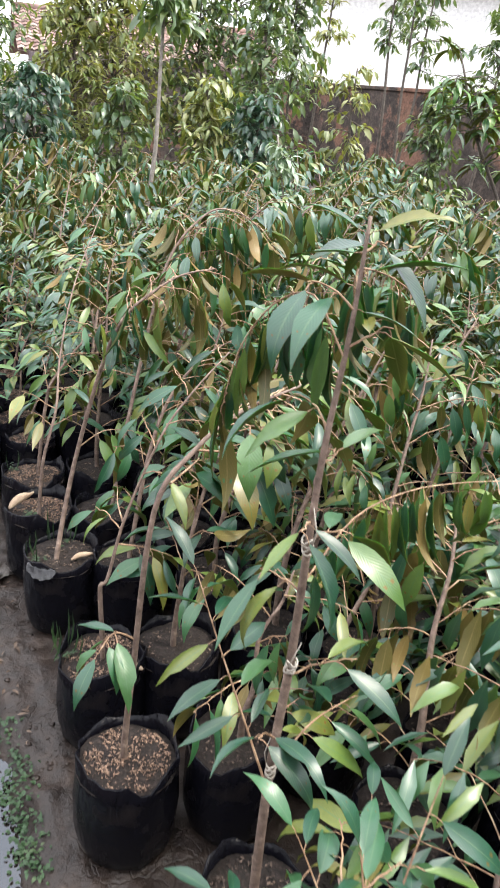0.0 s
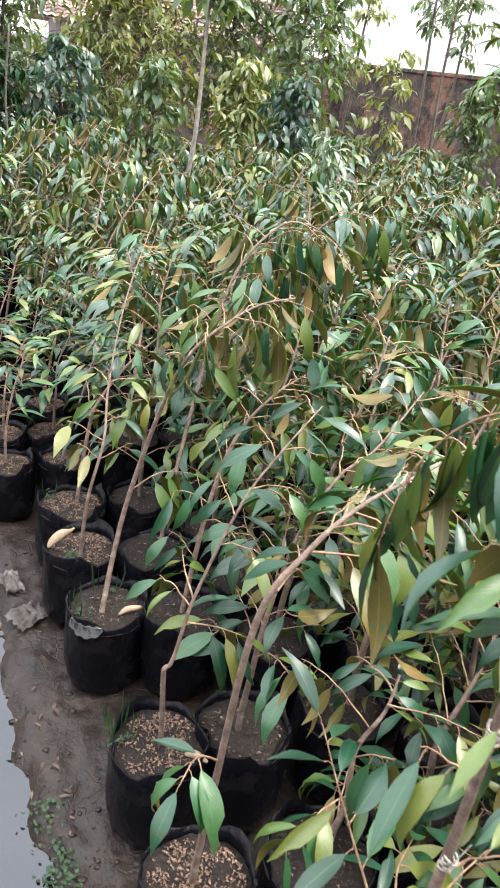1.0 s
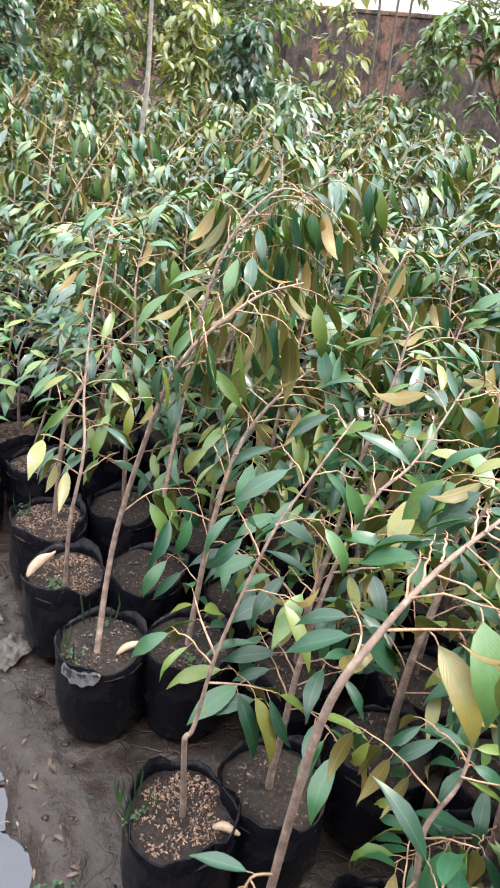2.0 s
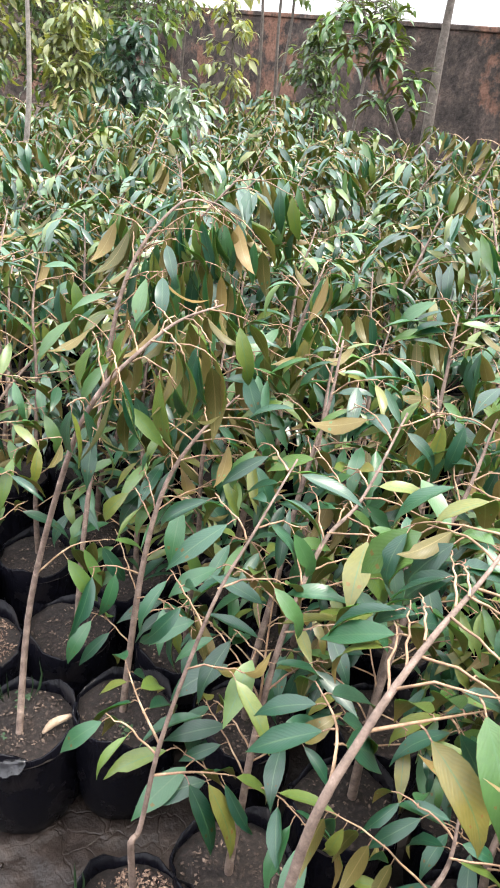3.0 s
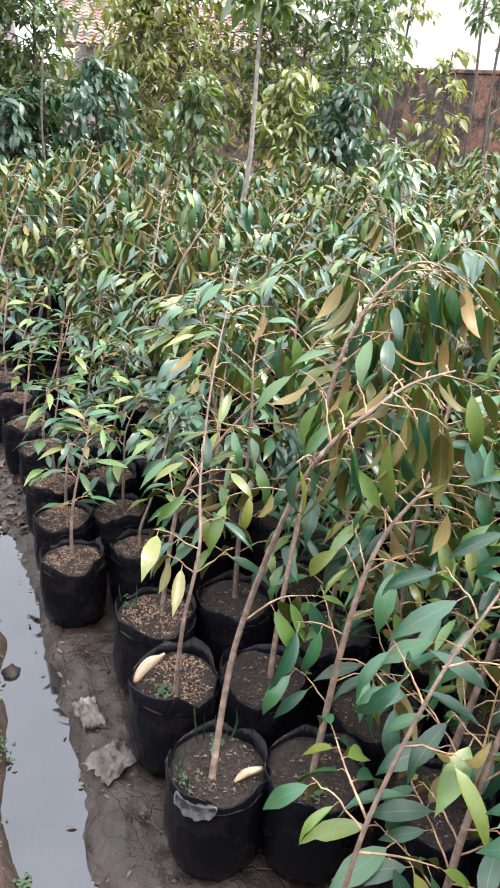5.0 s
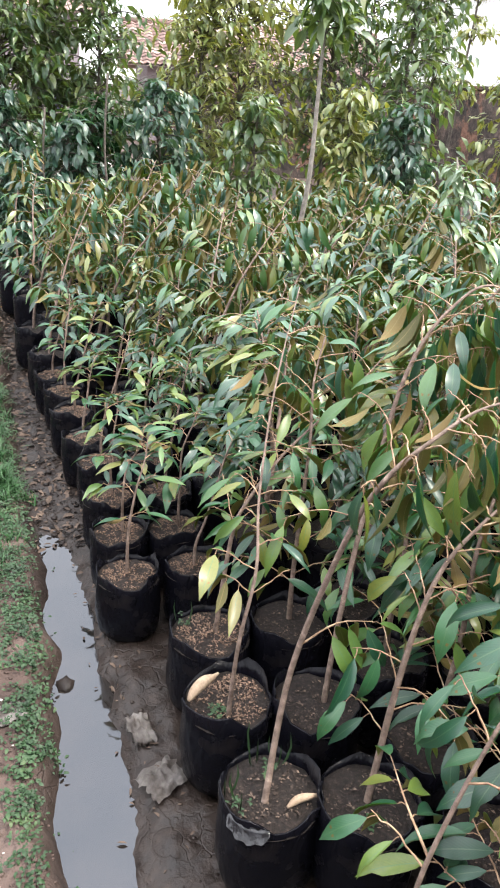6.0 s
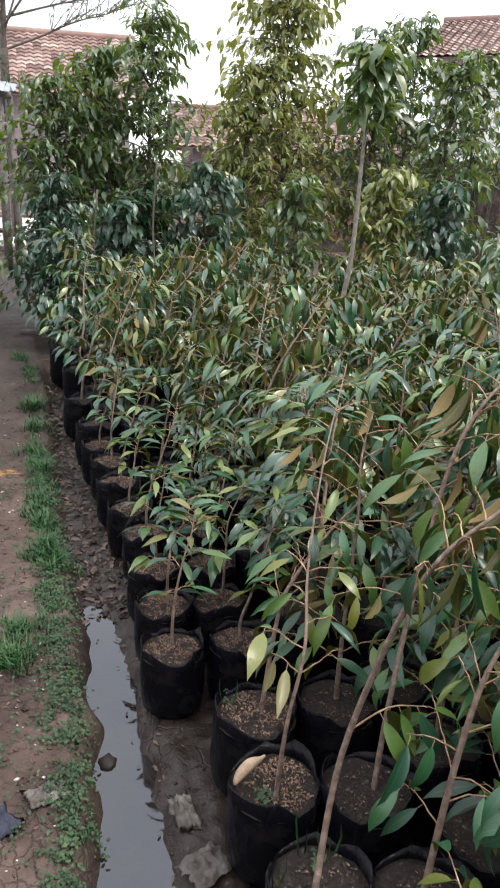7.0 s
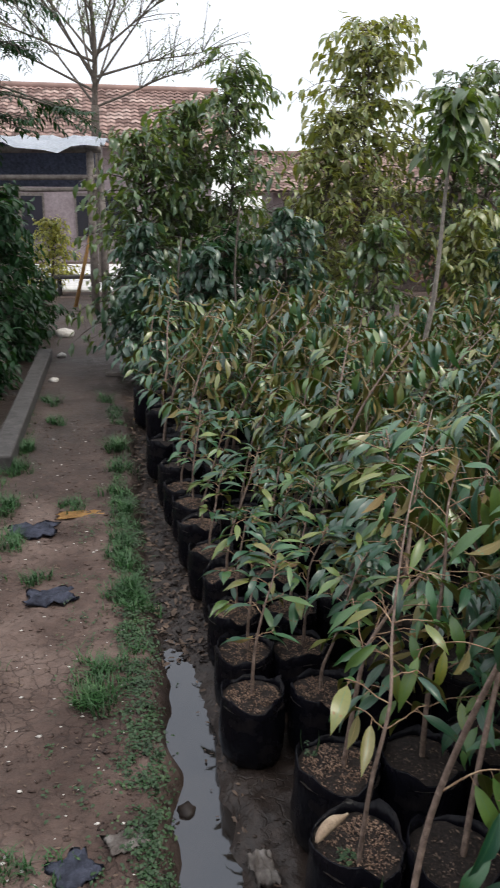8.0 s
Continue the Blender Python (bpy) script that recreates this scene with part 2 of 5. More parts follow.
def bag_material():
    """Black film, creased, with dried mud splashed over it in patches."""
    m, nt, b = nodes_of("black_polythene", 0.24, 0.12)
    mud_spots = noise_of(nt, 11.0, 6.0)
    f = ramp(nt, mud_spots.outputs["Fac"], [(0.56, (0, 0, 0)), (0.74, (1, 1, 1))]).outputs["Color"]
    c = mix(nt, math_node(nt, "MULTIPLY", f, 0.18), (0.0042, 0.0042, 0.0065), (0.075, 0.058, 0.049))
    nt.links.new(c, b.inputs["Base Color"])
    mr = node(nt, "ShaderNodeMapRange", To_Min=0.24, To_Max=0.75)
    nt.links.new(f, mr.inputs["Value"])
    nt.links.new(mr.outputs[0], b.inputs["Roughness"])
    tc = nt.nodes.new("ShaderNodeTexCoord")
    mp = node(nt, "ShaderNodeMapping", Scale=(1.0, 1.0, 0.35))
    nt.links.new(tc.outputs["Object"], mp.inputs["Vector"])
    cr = node(nt, "ShaderNodeTexNoise", Scale=28.0, Detail=5.0, Distortion=1.6)
    nt.links.new(mp.outputs[0], cr.inputs["Vector"])
    bump(nt, b, cr.outputs["Fac"], 0.55, 0.012)
    return m


bag_film = bag_material()
gloss_film, _nt, _b = nodes_of("shiny_film_fold", 0.16, 0.8)
_b.inputs["Base Color"].default_value = (0.03, 0.03, 0.035, 1)
bump(_nt, _b, noise_of(_nt, 45.0).outputs["Fac"], 0.3, 0.006)


def ground_material():
    """Dry cracked clay on the path, wet dark mud in the ditch and under the bags, bare earth further off. The mud
    colour also paints tree shade onto the far path.
    """
    m, nt, b = nodes_of("clay_and_mud", 0.85, 0.30)
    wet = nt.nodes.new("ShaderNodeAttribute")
    wet.attribute_name = "wet_shade"
    big, small, grit = noise_of(nt, 3.0, 6.0), noise_of(nt, 28.0, 5.0), noise_of(nt, 120.0, 3.0)
    dry = ramp(nt, big.outputs["Fac"], [(0.3, (0.038, 0.025, 0.0215)), (0.5, (0.078, 0.054, 0.046)), (0.72, (0.155, 0.115, 0.100))]).outputs["Color"]
    dry = mix(nt, 0.6, dry, ramp(nt, small.outputs["Fac"], [(0.25, (0.45, 0.42, 0.40)), (0.7, (1.15, 1.12, 1.1))]).outputs["Color"], "MULTIPLY")
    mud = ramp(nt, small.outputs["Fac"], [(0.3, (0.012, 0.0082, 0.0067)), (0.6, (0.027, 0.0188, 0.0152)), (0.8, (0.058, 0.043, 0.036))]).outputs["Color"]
    tc = nt.nodes.new("ShaderNodeTexCoord")
    warp = nt.nodes.new("ShaderNodeVectorMath")
    warp.operation = "ADD"
    soft = noise_of(nt, 7.0)
    shift = nt.nodes.new("ShaderNodeVectorMath")
    shift.operation = "SCALE"
    shift.inputs["Scale"].default_value = 0.12
    nt.links.new(soft.outputs["Color"], shift.inputs[0])
    nt.links.new(tc.outputs["Object"], warp.inputs[0])
    nt.links.new(shift.outputs[0], warp.inputs[1])
    crack = nt.nodes.new("ShaderNodeTexVoronoi")
    crack.feature = "DISTANCE_TO_EDGE"
    crack.inputs["Scale"].default_value = 17.0
    nt.links.new(warp.outputs[0], crack.inputs["Vector"])
    gap = ramp(nt, crack.outputs["Distance"], [(0.0, (0, 0, 0)), (0.05, (1, 1, 1))]).outputs["Color"]
    patch = ramp(nt, noise_of(nt, 2.2).outputs["Fac"], [(0.42, (1, 1, 1)), (0.60, (0, 0, 0))]).outputs["Color"]
    gap = mix(nt, 1.0, gap, patch, "LIGHTEN")
    dry = mix(nt, 1.0, dry, mix(nt, 0.42, (1.0, 1.0, 1.0), gap), "MULTIPLY")
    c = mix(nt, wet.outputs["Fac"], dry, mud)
    nt.links.new(c, b.inputs["Base Color"])
    mr = node(nt, "ShaderNodeMapRange", To_Min=0.92, To_Max=0.44)
    nt.links.new(wet.outputs["Fac"], mr.inputs["Value"])
    nt.links.new(math_node(nt, "ADD", mr.outputs[0], math_node(nt, "MULTIPLY", math_node(nt, "SUBTRACT", small.outputs["Fac"], 0.5), 0.5)), b.inputs["Roughness"])
    h = math_node(nt, "ADD", math_node(nt, "MULTIPLY", small.outputs["Fac"], 1.2), math_node(nt, "MULTIPLY", grit.outputs["Fac"], 0.4))
    h = math_node(nt, "ADD", h, math_node(nt, "MULTIPLY", gap, 0.35))
    h = math_node(nt, "MULTIPLY", h, math_node(nt, "SUBTRACT", 1.0, math_node(nt, "MULTIPLY", wet.outputs["Fac"], 0.55)))
    bump(nt, b, h, 0.7, 0.015)
    return m


clay = ground_material()
water_mat, _nt, _b = nodes_of("ditch_water", 0.04, 0.7)
_n = noise_of(_nt, 6.0)
_nt.links.new(ramp(_nt, _n.outputs["Fac"], [(0.3, (0.012, 0.010, 0.009)), (0.7, (0.024, 0.019, 0.016))]).outputs["Color"], _b.inputs["Base Color"])
_b.inputs["IOR"].default_value = 1.55
_b.inputs["Specular Tint"].default_value = (0.78, 0.87, 1.0, 1)
_w = noise_of(_nt, 18.0, 2.0)
bump(_nt, _b, _w.outputs["Fac"], 0.06, 0.004)


# ---- tools for building ----
def finish(bm, name, material, smooth=True):
    bmesh.ops.recalc_face_normals(bm, faces=bm.faces)
    me = bpy.data.meshes.new(name)
    bm.to_mesh(me)
    bm.free()
    for mt in material if isinstance(material, (list, tuple)) else [material]:
        me.materials.append(mt)
    if smooth:
        me.polygons.foreach_set("use_smooth", [True] * len(me.polygons))
    return me


def part(name, bm, material, parent, label="", smooth=True):
    ob = new(name, finish(bm, name, material, smooth) if isinstance(bm, bmesh.types.BMesh) else bm)
    ob.parent = parent
    if label:
        ob["label"] = label
    return ob


def thing(name, x, y, z, label, category, group="", turn=0, kind=""):
    ob = new(name)
    ob.matrix_world = pose(x, y, z, 0, 0, turn)
    return tagged(ob, label, category, group, kind)


def solo(name, bm, material, label, category, m=None, smooth=True, kind="", group=""):
    ob = new(name, finish(bm, name, material, smooth) if isinstance(bm, bmesh.types.BMesh) else bm)
    if m is not None:
        ob.matrix_world = m
    return tagged(ob, label, category, group, kind)


def tube(bm, pts, radii, sides=6, cap=True):
    pts = [Vector(p) for p in pts]
    side, rings = None, []
    for i, p in enumerate(pts):
        d = (pts[min(i + 1, len(pts) - 1)] - pts[max(i - 1, 0)]).normalized()
        if side is None:
            side = d.orthogonal().normalized()
        side = (side - d * side.dot(d)).normalized()
        other = d.cross(side)
        r = radii[i]
        rings.append([bm.verts.new(p + r * (math.cos(6.28319 * k / sides) * side + math.sin(6.28319 * k / sides) * other)) for k in range(sides)])
    for a, b in zip(rings, rings[1:]):
        for k in range(sides):
            bm.faces.new((a[k], a[(k + 1) % sides], b[(k + 1) % sides], b[k]))
    if cap:
        bm.faces.new(rings[-1])
        bm.faces.new(rings[0][::-1])


def box(bm, size, m=None, bevel=0.0):
    r = bmesh.ops.create_cube(bm, size=1.0, matrix=(m or Matrix.Identity(4)) @ Matrix.Diagonal((*size, 1)))
    if bevel:
        es = list({e for v in r["verts"] for e in v.link_edges})
        bmesh.ops.bevel(bm, geom=es, offset=bevel, segments=2, affect="EDGES", profile=0.5)


def curve_through(pts, steps):
    """A smooth line through the given points."""
    P = [Vector(p) for p in pts]
    P = [2 * P[0] - P[1]] + P + [2 * P[-1] - P[-2]]
    out = []
    for i in range(1, len(P) - 2):
        for k in range(steps):
            t = k / steps
            a, b, c, d = P[i - 1:i + 3]
            out.append(0.5 * (2 * b + (c - a) * t + (2 * a - 5 * b + 4 * c - d) * t * t + (3 * b - a - 3 * c + d) * t ** 3))
    out.append(P[-2])
    return out


# ---- leaves ----
def leaf_shape(width, curl, fold, seg, tip=1.0, wave=0.0, stalk=0.13, bites=(), skins=2):
    """A blade one unit long: rows of left edge, midrib, right edge, upper skin and back skin."""
    verts, faces, mats, uvs = [], [], [], []
    for skin in range(skins):
        start = len(verts)
        for i in range(seg + 1):
            t = i / seg
            w = 0.5 * width * (math.sin(math.pi * t ** 0.9) ** 0.72 if 0 < t < 1 else 0.0)
            w *= 1 - 0.55 * tip * max(0.0, t - 0.62) / 0.38
            ang = curl * t * t
            yy = t * math.cos(ang * 0.5)
            zz = -t * math.sin(ang * 0.5) * 0.9
            drop = -0.006 * skin
            ripple = wave * math.sin(9 * t)
            lw, rw = (w * (0.45 if (side, i) in bites else 1.0) for side in (0, 1))
            verts += [(-lw, yy, zz + fold * lw + ripple * w + drop), (0, yy, zz + drop), (rw, yy, zz + fold * rw - ripple * w + drop)]
            uvs += [(0, t), (0.5, t), (1, t)]
        for i in range(seg):
            a = start + 3 * i
            for q in ((a, a + 1, a + 4, a + 3), (a + 1, a + 2, a + 5, a + 4)):
                faces.append(q if skin == 0 else q[::-1])
                mats.append(skin)
    verts = [(x * (1 - stalk), stalk + (1 - stalk) * y, z * (1 - stalk)) for x, y, z in verts]
    if stalk:
        rings = ((0.0, -0.02, 0.009), (0.5 * stalk, 0.014, 0.0075), (1.15 * stalk, -0.004, 0.006))
        for yy, zz, r in rings:
            verts += [(-r, yy, zz), (0, yy, zz + r), (r, yy, zz), (0, yy, zz - r)]
            uvs += [(0.2, 0.5)] * 4
        for i in range(2):
            s = len(verts) - 12 + 4 * i
            for k in range(4):
                faces.append((s + k, s + (k + 1) % 4, s + 4 + (k + 1) % 4, s + 4 + k))
                mats.append(2)
    return np.array(verts), faces, mats, np.array(uvs)


def leaf_mesh(name, shape, materials):
    v, f, mt, uv = shape
    me = bpy.data.meshes.new(name)
    me.from_pydata(v.tolist(), [], f)
    for m in materials:
        me.materials.append(m)
    me.polygons.foreach_set("material_index", mt)
    me.polygons.foreach_set("use_smooth", [True] * len(f))
    layer = me.uv_layers.new(name="UVMap")
    loops = np.zeros(len(me.loops), dtype=np.int32)
    me.loops.foreach_get("vertex_index", loops)
    layer.data.foreach_set("uv", uv[loops].astype(np.float32).ravel())
    return me


def foliage_mesh(name, shapes, placed, materials):
    """Many leaves in one mesh. placed: (shape number, 4 x 4 matrix)."""
    V, F, M, U, n = [], [], [], [], 0
    for k, m in placed:
        v, f, mt, uv = shapes[k]
        A = np.array(m)
        V.append(v @ A[:3, :3].T + A[:3, 3])
        F.append(np.array(f) + n)
        M += mt
        U.append(uv)
        n += len(v)
    V, F, U = np.concatenate(V), np.concatenate(F), np.concatenate(U)
    me = bpy.data.meshes.new(name)
    me.vertices.add(len(V))
    me.vertices.foreach_set("co", V.astype(np.float32).ravel())
    me.loops.add(4 * len(F))
    me.loops.foreach_set("vertex_index", F.astype(np.int32).ravel())
    me.polygons.add(len(F))
    me.polygons.foreach_set("loop_start", np.arange(0, 4 * len(F), 4, dtype=np.int32))
    for mt in materials:
        me.materials.append(mt)
    me.polygons.foreach_set("material_index", M)
    me.polygons.foreach_set("use_smooth", [True] * len(F))
    layer = me.uv_layers.new(name="UVMap")
    layer.data.foreach_set("uv", U[F.ravel()].astype(np.float32).ravel())
    me.update(calc_edges=True)
    me.validate()
    return me


FINE = [leaf_shape(w, c, f, 7, 1.0, wv, bites=bt) for w, c, f, wv, bt in ((0.25, 0.5, 0.30, 0.06, ()), (0.28, 0.9, 0.22, 0.12, ()), (0.23, 0.25, 0.40, 0.08, ()), (0.25, 1.25, 0.26, 0.10, ((1, 4),)), (0.30, 0.6, 0.16, 0.14, ()), (0.22, 0.7, 0.6, 0.05, ((0, 5),)))]
COARSE = [leaf_shape(w, c, f, 3, stalk=0.0) for w, c, f in ((0.24, 0.5, 0.3), (0.27, 0.9, 0.25), (0.22, 0.3, 0.4), (0.25, 1.2, 0.3))]
FARTHER = [leaf_shape(w, c, f, 3, stalk=0.0) for w, c, f in ((0.27, 0.5, 0.3), (0.30, 0.9, 0.25), (0.24, 0.3, 0.4), (0.28, 1.2, 0.3))]
SPARSE = [leaf_shape(w, c, f, 3, stalk=0.0, skins=1) for w, c, f in ((0.27, 0.7, 0.3), (0.30, 1.0, 0.25), (0.24, 0.4, 0.4))]
TREE_LEAF = [leaf_shape(w, c, f, 3, stalk=0.0, skins=1) for w, c, f in ((0.36, 0.7, 0.3), (0.40, 1.0, 0.25), (0.33, 0.4, 0.4))]
FINE_MESH = [leaf_mesh("leaf", s, (leaf_top, leaf_back, twig_bark)) for s in FINE]


def leaf_pose(at, way, up, length, wide=1.0):
    y = Vector(way).normalized()
    z = Vector(up) - y * Vector(up).dot(y)
    z = z.normalized() if z.length > 1e-4 else y.orthogonal().normalized()
    x = y.cross(z)
    r = Matrix((x * length * wide, y * length, z * length)).transposed().to_4x4()
    return Matrix.Translation(at) @ r


def leaf_on(rng, at, twig_way, side, size, droop):
    """Stalk end, and the pose of one leaf that hangs from a twig."""
    up = Vector((0, 0, 1))
    across = twig_way.cross(up)
    across = across.normalized() if across.length > 0.05 else Vector((1, 0, 0))
    d = droop + rng.uniform(-0.3, 0.3)
    way = side * across * rng.uniform(0.55, 1.0) + twig_way * rng.uniform(0.2, 0.8) - up * max(-0.3, d)
    way.normalize()
    start = at
    face = up * (1.0 - 0.45 * min(1.0, max(0.0, d))) + side * across * rng.uniform(0.1, 0.9) * max(0.0, d) + Vector((rng.uniform(-1, 1), rng.uniform(-1, 1), 0)) * 0.4
    if rng.random() < (0.22 if d > 0.8 else 0.035):
        face = -face
    return start, leaf_pose(start, way, face, size * rng.uniform(0.75, 1.2), rng.uniform(0.85, 1.1))


def grow(rng, stem_pts, thick, twigs, leaf_size, droop, first=0.3, twig_len=(0.16, 0.34), step=0.036, top_leaves=6, keep=1.0, arches=(), hang=0.0, shoots=(), wide=1.0):
    """Lines and leaves of a sapling: the stem, its side twigs, a stalk for each leaf, and the leaf poses."""
    stem = curve_through(stem_pts, 6)
    radii = [thick * (1 - 0.78 * i / (len(stem) - 1)) for i in range(len(stem))]
    lines, leaves = [], []
    for k in range(twigs):
        f = first + (1 - first) * (k + rng.uniform(0, 0.8)) / twigs
        i = min(len(stem) - 2, int(f * (len(stem) - 1)))
        p, d = stem[i], (stem[i + 1] - stem[i]).normalized()
        side = 1 if k % 2 else -1
        flat = d.cross(Vector((0, 0, 1)))
        flat = flat.normalized() if flat.length > 0.1 else Vector((1, 0, 0))
        turn = rng.uniform(-0.9, 0.9)
        out = (side * flat * math.cos(turn) + flat.cross(Vector((0, 0, 1))) * math.sin(turn) + d * rng.uniform(0.5, 1.1)).normalized()
        L = rng.uniform(*twig_len) * (1.0 - 0.35 * f)
        bend = rng.uniform(0.15, 0.55)
        pts = [p + out * L * t - Vector((0, 0, bend * L * t * t)) + Vector((rng.uniform(-1, 1), rng.uniform(-1, 1), rng.uniform(-1, 1))) * 0.0035 for t in (0, 0.3, 0.55, 0.8, 1.0)]
        pts = curve_through(pts, 2)
        zig = out.cross(Vector((0, 0, 1))) * 0.0011
        pts = [p + zig * (1 if i % 2 else -1) * (0 < i) for i, p in enumerate(pts)]
        lines.append(None)
        lines.append((pts, [0.0018 * (1 - 0.55 * j / (len(pts) - 1)) for j in range(len(pts))]))
        n = max(3, int(L / step))
        nods = 2.6 if f > 0.55 and rng.random() < hang else droop
        for j in range(n):
            if rng.random() > keep:
                continue
            t = 0.25 + 0.75 * (j + 0.5) / n
            q = t * (len(pts) - 1)
            a = pts[int(q)].lerp(pts[min(len(pts) - 1, int(q) + 1)], q - int(q))
            w = (pts[min(len(pts) - 1, int(q) + 1)] - pts[int(q)])
            w = w.normalized() if w.length > 1e-6 else out
            s, m = leaf_on(rng, a, w, 1 if j % 2 else -1, leaf_size * (1.1 if nods > 2 else 1.0), nods)
            leaves.append((rng.randrange(6), m @ Matrix.Diagonal((1.1 * wide, 1.1, 1.1, 1))))
    for pts in shoots:
        pts = curve_through(pts, 4)
        lines.append(None)
        lines.append((pts, [0.0023 * (1 - 0.6 * j / (len(pts) - 1)) for j in range(len(pts))]))
        for j in range(3, len(pts) - 1):
            w = (pts[j + 1] - pts[j]).normalized()
            s, m = leaf_on(rng, pts[j], w, 1 if j % 2 else -1, leaf_size * 1.15, droop)
            leaves.append((rng.randrange(6), m @ Matrix.Diagonal((wide, 1, 1, 1))))
        leaves.append((rng.randrange(6), leaf_pose(pts[-1], pts[-1] - pts[-2] - Vector((0, 0, 0.3)) * (pts[-1] - pts[-2]).length, (0, 0, 1), leaf_size)))
    for pts in arches:
        pts = curve_through(pts, 4)
        lines.append(None)
        lines.append((pts, [0.0016 * (1 - 0.5 * j / (len(pts) - 1)) for j in range(len(pts))]))
        for j in range(2, 2 * len(pts) - 2):
            p = pts[j // 2].lerp(pts[min(j // 2 + 1, len(pts) - 1)], 0.5 * (j % 2))
            if rng.random() < 0.12:
                continue
            way = Vector((rng.uniform(-0.25, 0.25), rng.uniform(-0.25, 0.25), -1.0))
            q = rng.uniform(0, 6.28) if rng.random() < 0.35 else rng.uniform(2.9, 5.0)
            leaves.append((rng.randrange(6), leaf_pose(p, way, (math.cos(q), math.sin(q), 0.2), leaf_size * rng.uniform(1.0, 1.45), 0.72)))
    for j in range(top_leaves):
        i = len(stem) - 2 - int(j * 0.9)
        if i < 2:
            break
        w = (stem[i + 1] - stem[i]).normalized()
        s, m = leaf_on(rng, stem[i], w, 1 if j % 2 else -1, leaf_size, droop)
        leaves.append((rng.randrange(6), m))
    return stem, radii, lines, leaves


def stem_bm(stem, radii, sides=7):
    bm = bmesh.new()
    tube(bm, stem, radii, sides)
    return bm


def twigs_bm(lines, sides=4):
    bm = bmesh.new()
    for pts, radii in (ln for ln in lines if ln):
        tube(bm, pts, radii, sides, cap=False)
    return bm


# ---- grow bags ----
BAG_H = 0.235


def bag_mesh(seed, radius=0.105, height=BAG_H):
    """A filled film bag: bulging sides, creases, an uneven rim with a folded-over lip, open at the top."""
    rng = random.Random(seed)
    bm = bmesh.new()
    n = 28
    ph = [rng.uniform(0, 6.28) for _ in range(6)]
    prof = [(0.80, 0.0), (0.95, 0.015), (1.02, 0.05), (1.04, 0.10), (1.02, 0.155), (0.99, 0.195), (0.985, height), (0.955, height + 0.002), (0.94, height - 0.03)]
    rings = []
    for j, (r, z) in enumerate(prof):
        ring = []
        for k in range(n):
            a = 6.28319 * k / n
            wob = 0.022 * math.sin(3 * a + ph[0] + 6 * z) + 0.016 * math.sin(7 * a + ph[1] + 22 * z) + 0.012 * math.sin(11 * a + ph[2] - 30 * z)
            top = max(0.0, z - 0.18) / 0.055
            lip = top * (0.012 * math.sin(2 * a + ph[3]) + 0.009 * math.sin(5 * a + ph[4]) + 0.008 * max(0.0, math.sin(9 * a + ph[5])))
            rr = radius * (r + wob * (1 + top))
            ring.append(bm.verts.new((rr * math.cos(a), rr * math.sin(a), z + (lip if j < 8 else 0))))
        rings.append(ring)
    for a, b in zip(rings, rings[1:]):
        for k in range(n):
            bm.faces.new((a[k], a[(k + 1) % n], b[(k + 1) % n], b[k]))
    bm.faces.new(rings[0][::-1])
    return finish(bm, "grow_bag", bag_film)


def soil_mesh(seed, radius=0.105, height=BAG_H):
    rng = random.Random(seed)
    bm = bmesh.new()
    n, rows = 22, 6
    mid = bm.verts.new((0, 0, height - 0.012))
    last = None
    for j in range(1, rows + 1):
        r = radius * 0.985 * j / rows
        ring = []
        for k in range(n):
            a = 6.28319 * k / n
            z = height - 0.014 - 0.012 * (j / rows) ** 2 + 0.006 * noise.noise(Vector((r * 40 * math.cos(a), r * 40 * math.sin(a), seed * 3.7)))
            ring.append(bm.verts.new((r * math.cos(a), r * math.sin(a), z)))
        for k in range(n):
            if last is None:
                bm.faces.new((mid, ring[k], ring[(k + 1) % n]))
            else:
                bm.faces.new((last[k], ring[k], ring[(k + 1) % n], last[(k + 1) % n]))
        last = ring
    return finish(bm, "soil", soil_mix)


def flakes_mesh(seed, count, radius=0.088, height=BAG_H, size=0.006, material=None):
    """Loose husks and crumbs on the soil."""
    rng = random.Random(seed)
    bm = bmesh.new()
    for _ in range(count):
        r, a = radius * math.sqrt(rng.random()), rng.uniform(0, 6.28)
        if noise.noise(Vector((r * 34 * math.cos(a), r * 34 * math.sin(a), seed * 2.3))) < rng.uniform(-0.45, 0.25):
            continue
        s = size * (0.4 + 1.3 * rng.random() ** 2.0)
        m = Matrix.Translation((r * math.cos(a), r * math.sin(a), height - 0.012 - 0.012 * (r / 0.1) ** 2 + rng.uniform(0, 0.003))) @ Euler((rng.uniform(-0.6, 0.6), rng.uniform(-0.6, 0.6), rng.uniform(0, 6.28))).to_matrix().to_4x4()
        v = [bm.verts.new(m @ Vector(c)) for c in ((-s, 0, 0), (0, -s * 0.5, s * 0.25), (s, 0, 0), (0, s * 0.5, s * 0.25), (0, 0, -s * 0.3))]
        for f in ((0, 1, 3), (1, 2, 3), (1, 0, 4), (2, 1, 4), (3, 2, 4), (0, 3, 4)):
            bm.faces.new([v[i] for i in f])
    return finish(bm, "husks", material or husk, False)


BAGS = [bag_mesh(s) for s in range(1, 7)]
SOILS = [soil_mesh(s) for s in range(1, 4)]
FLAKES = [flakes_mesh(s, 420, size=0.0036) for s in range(1, 4)]
FLAKES_PALE = [flakes_mesh(s + 7, 1500, size=0.0036, material=husk_pale) for s in range(1, 3)]
BASE_Z = 0.035
SOIL_Z = BAG_H - 0.014


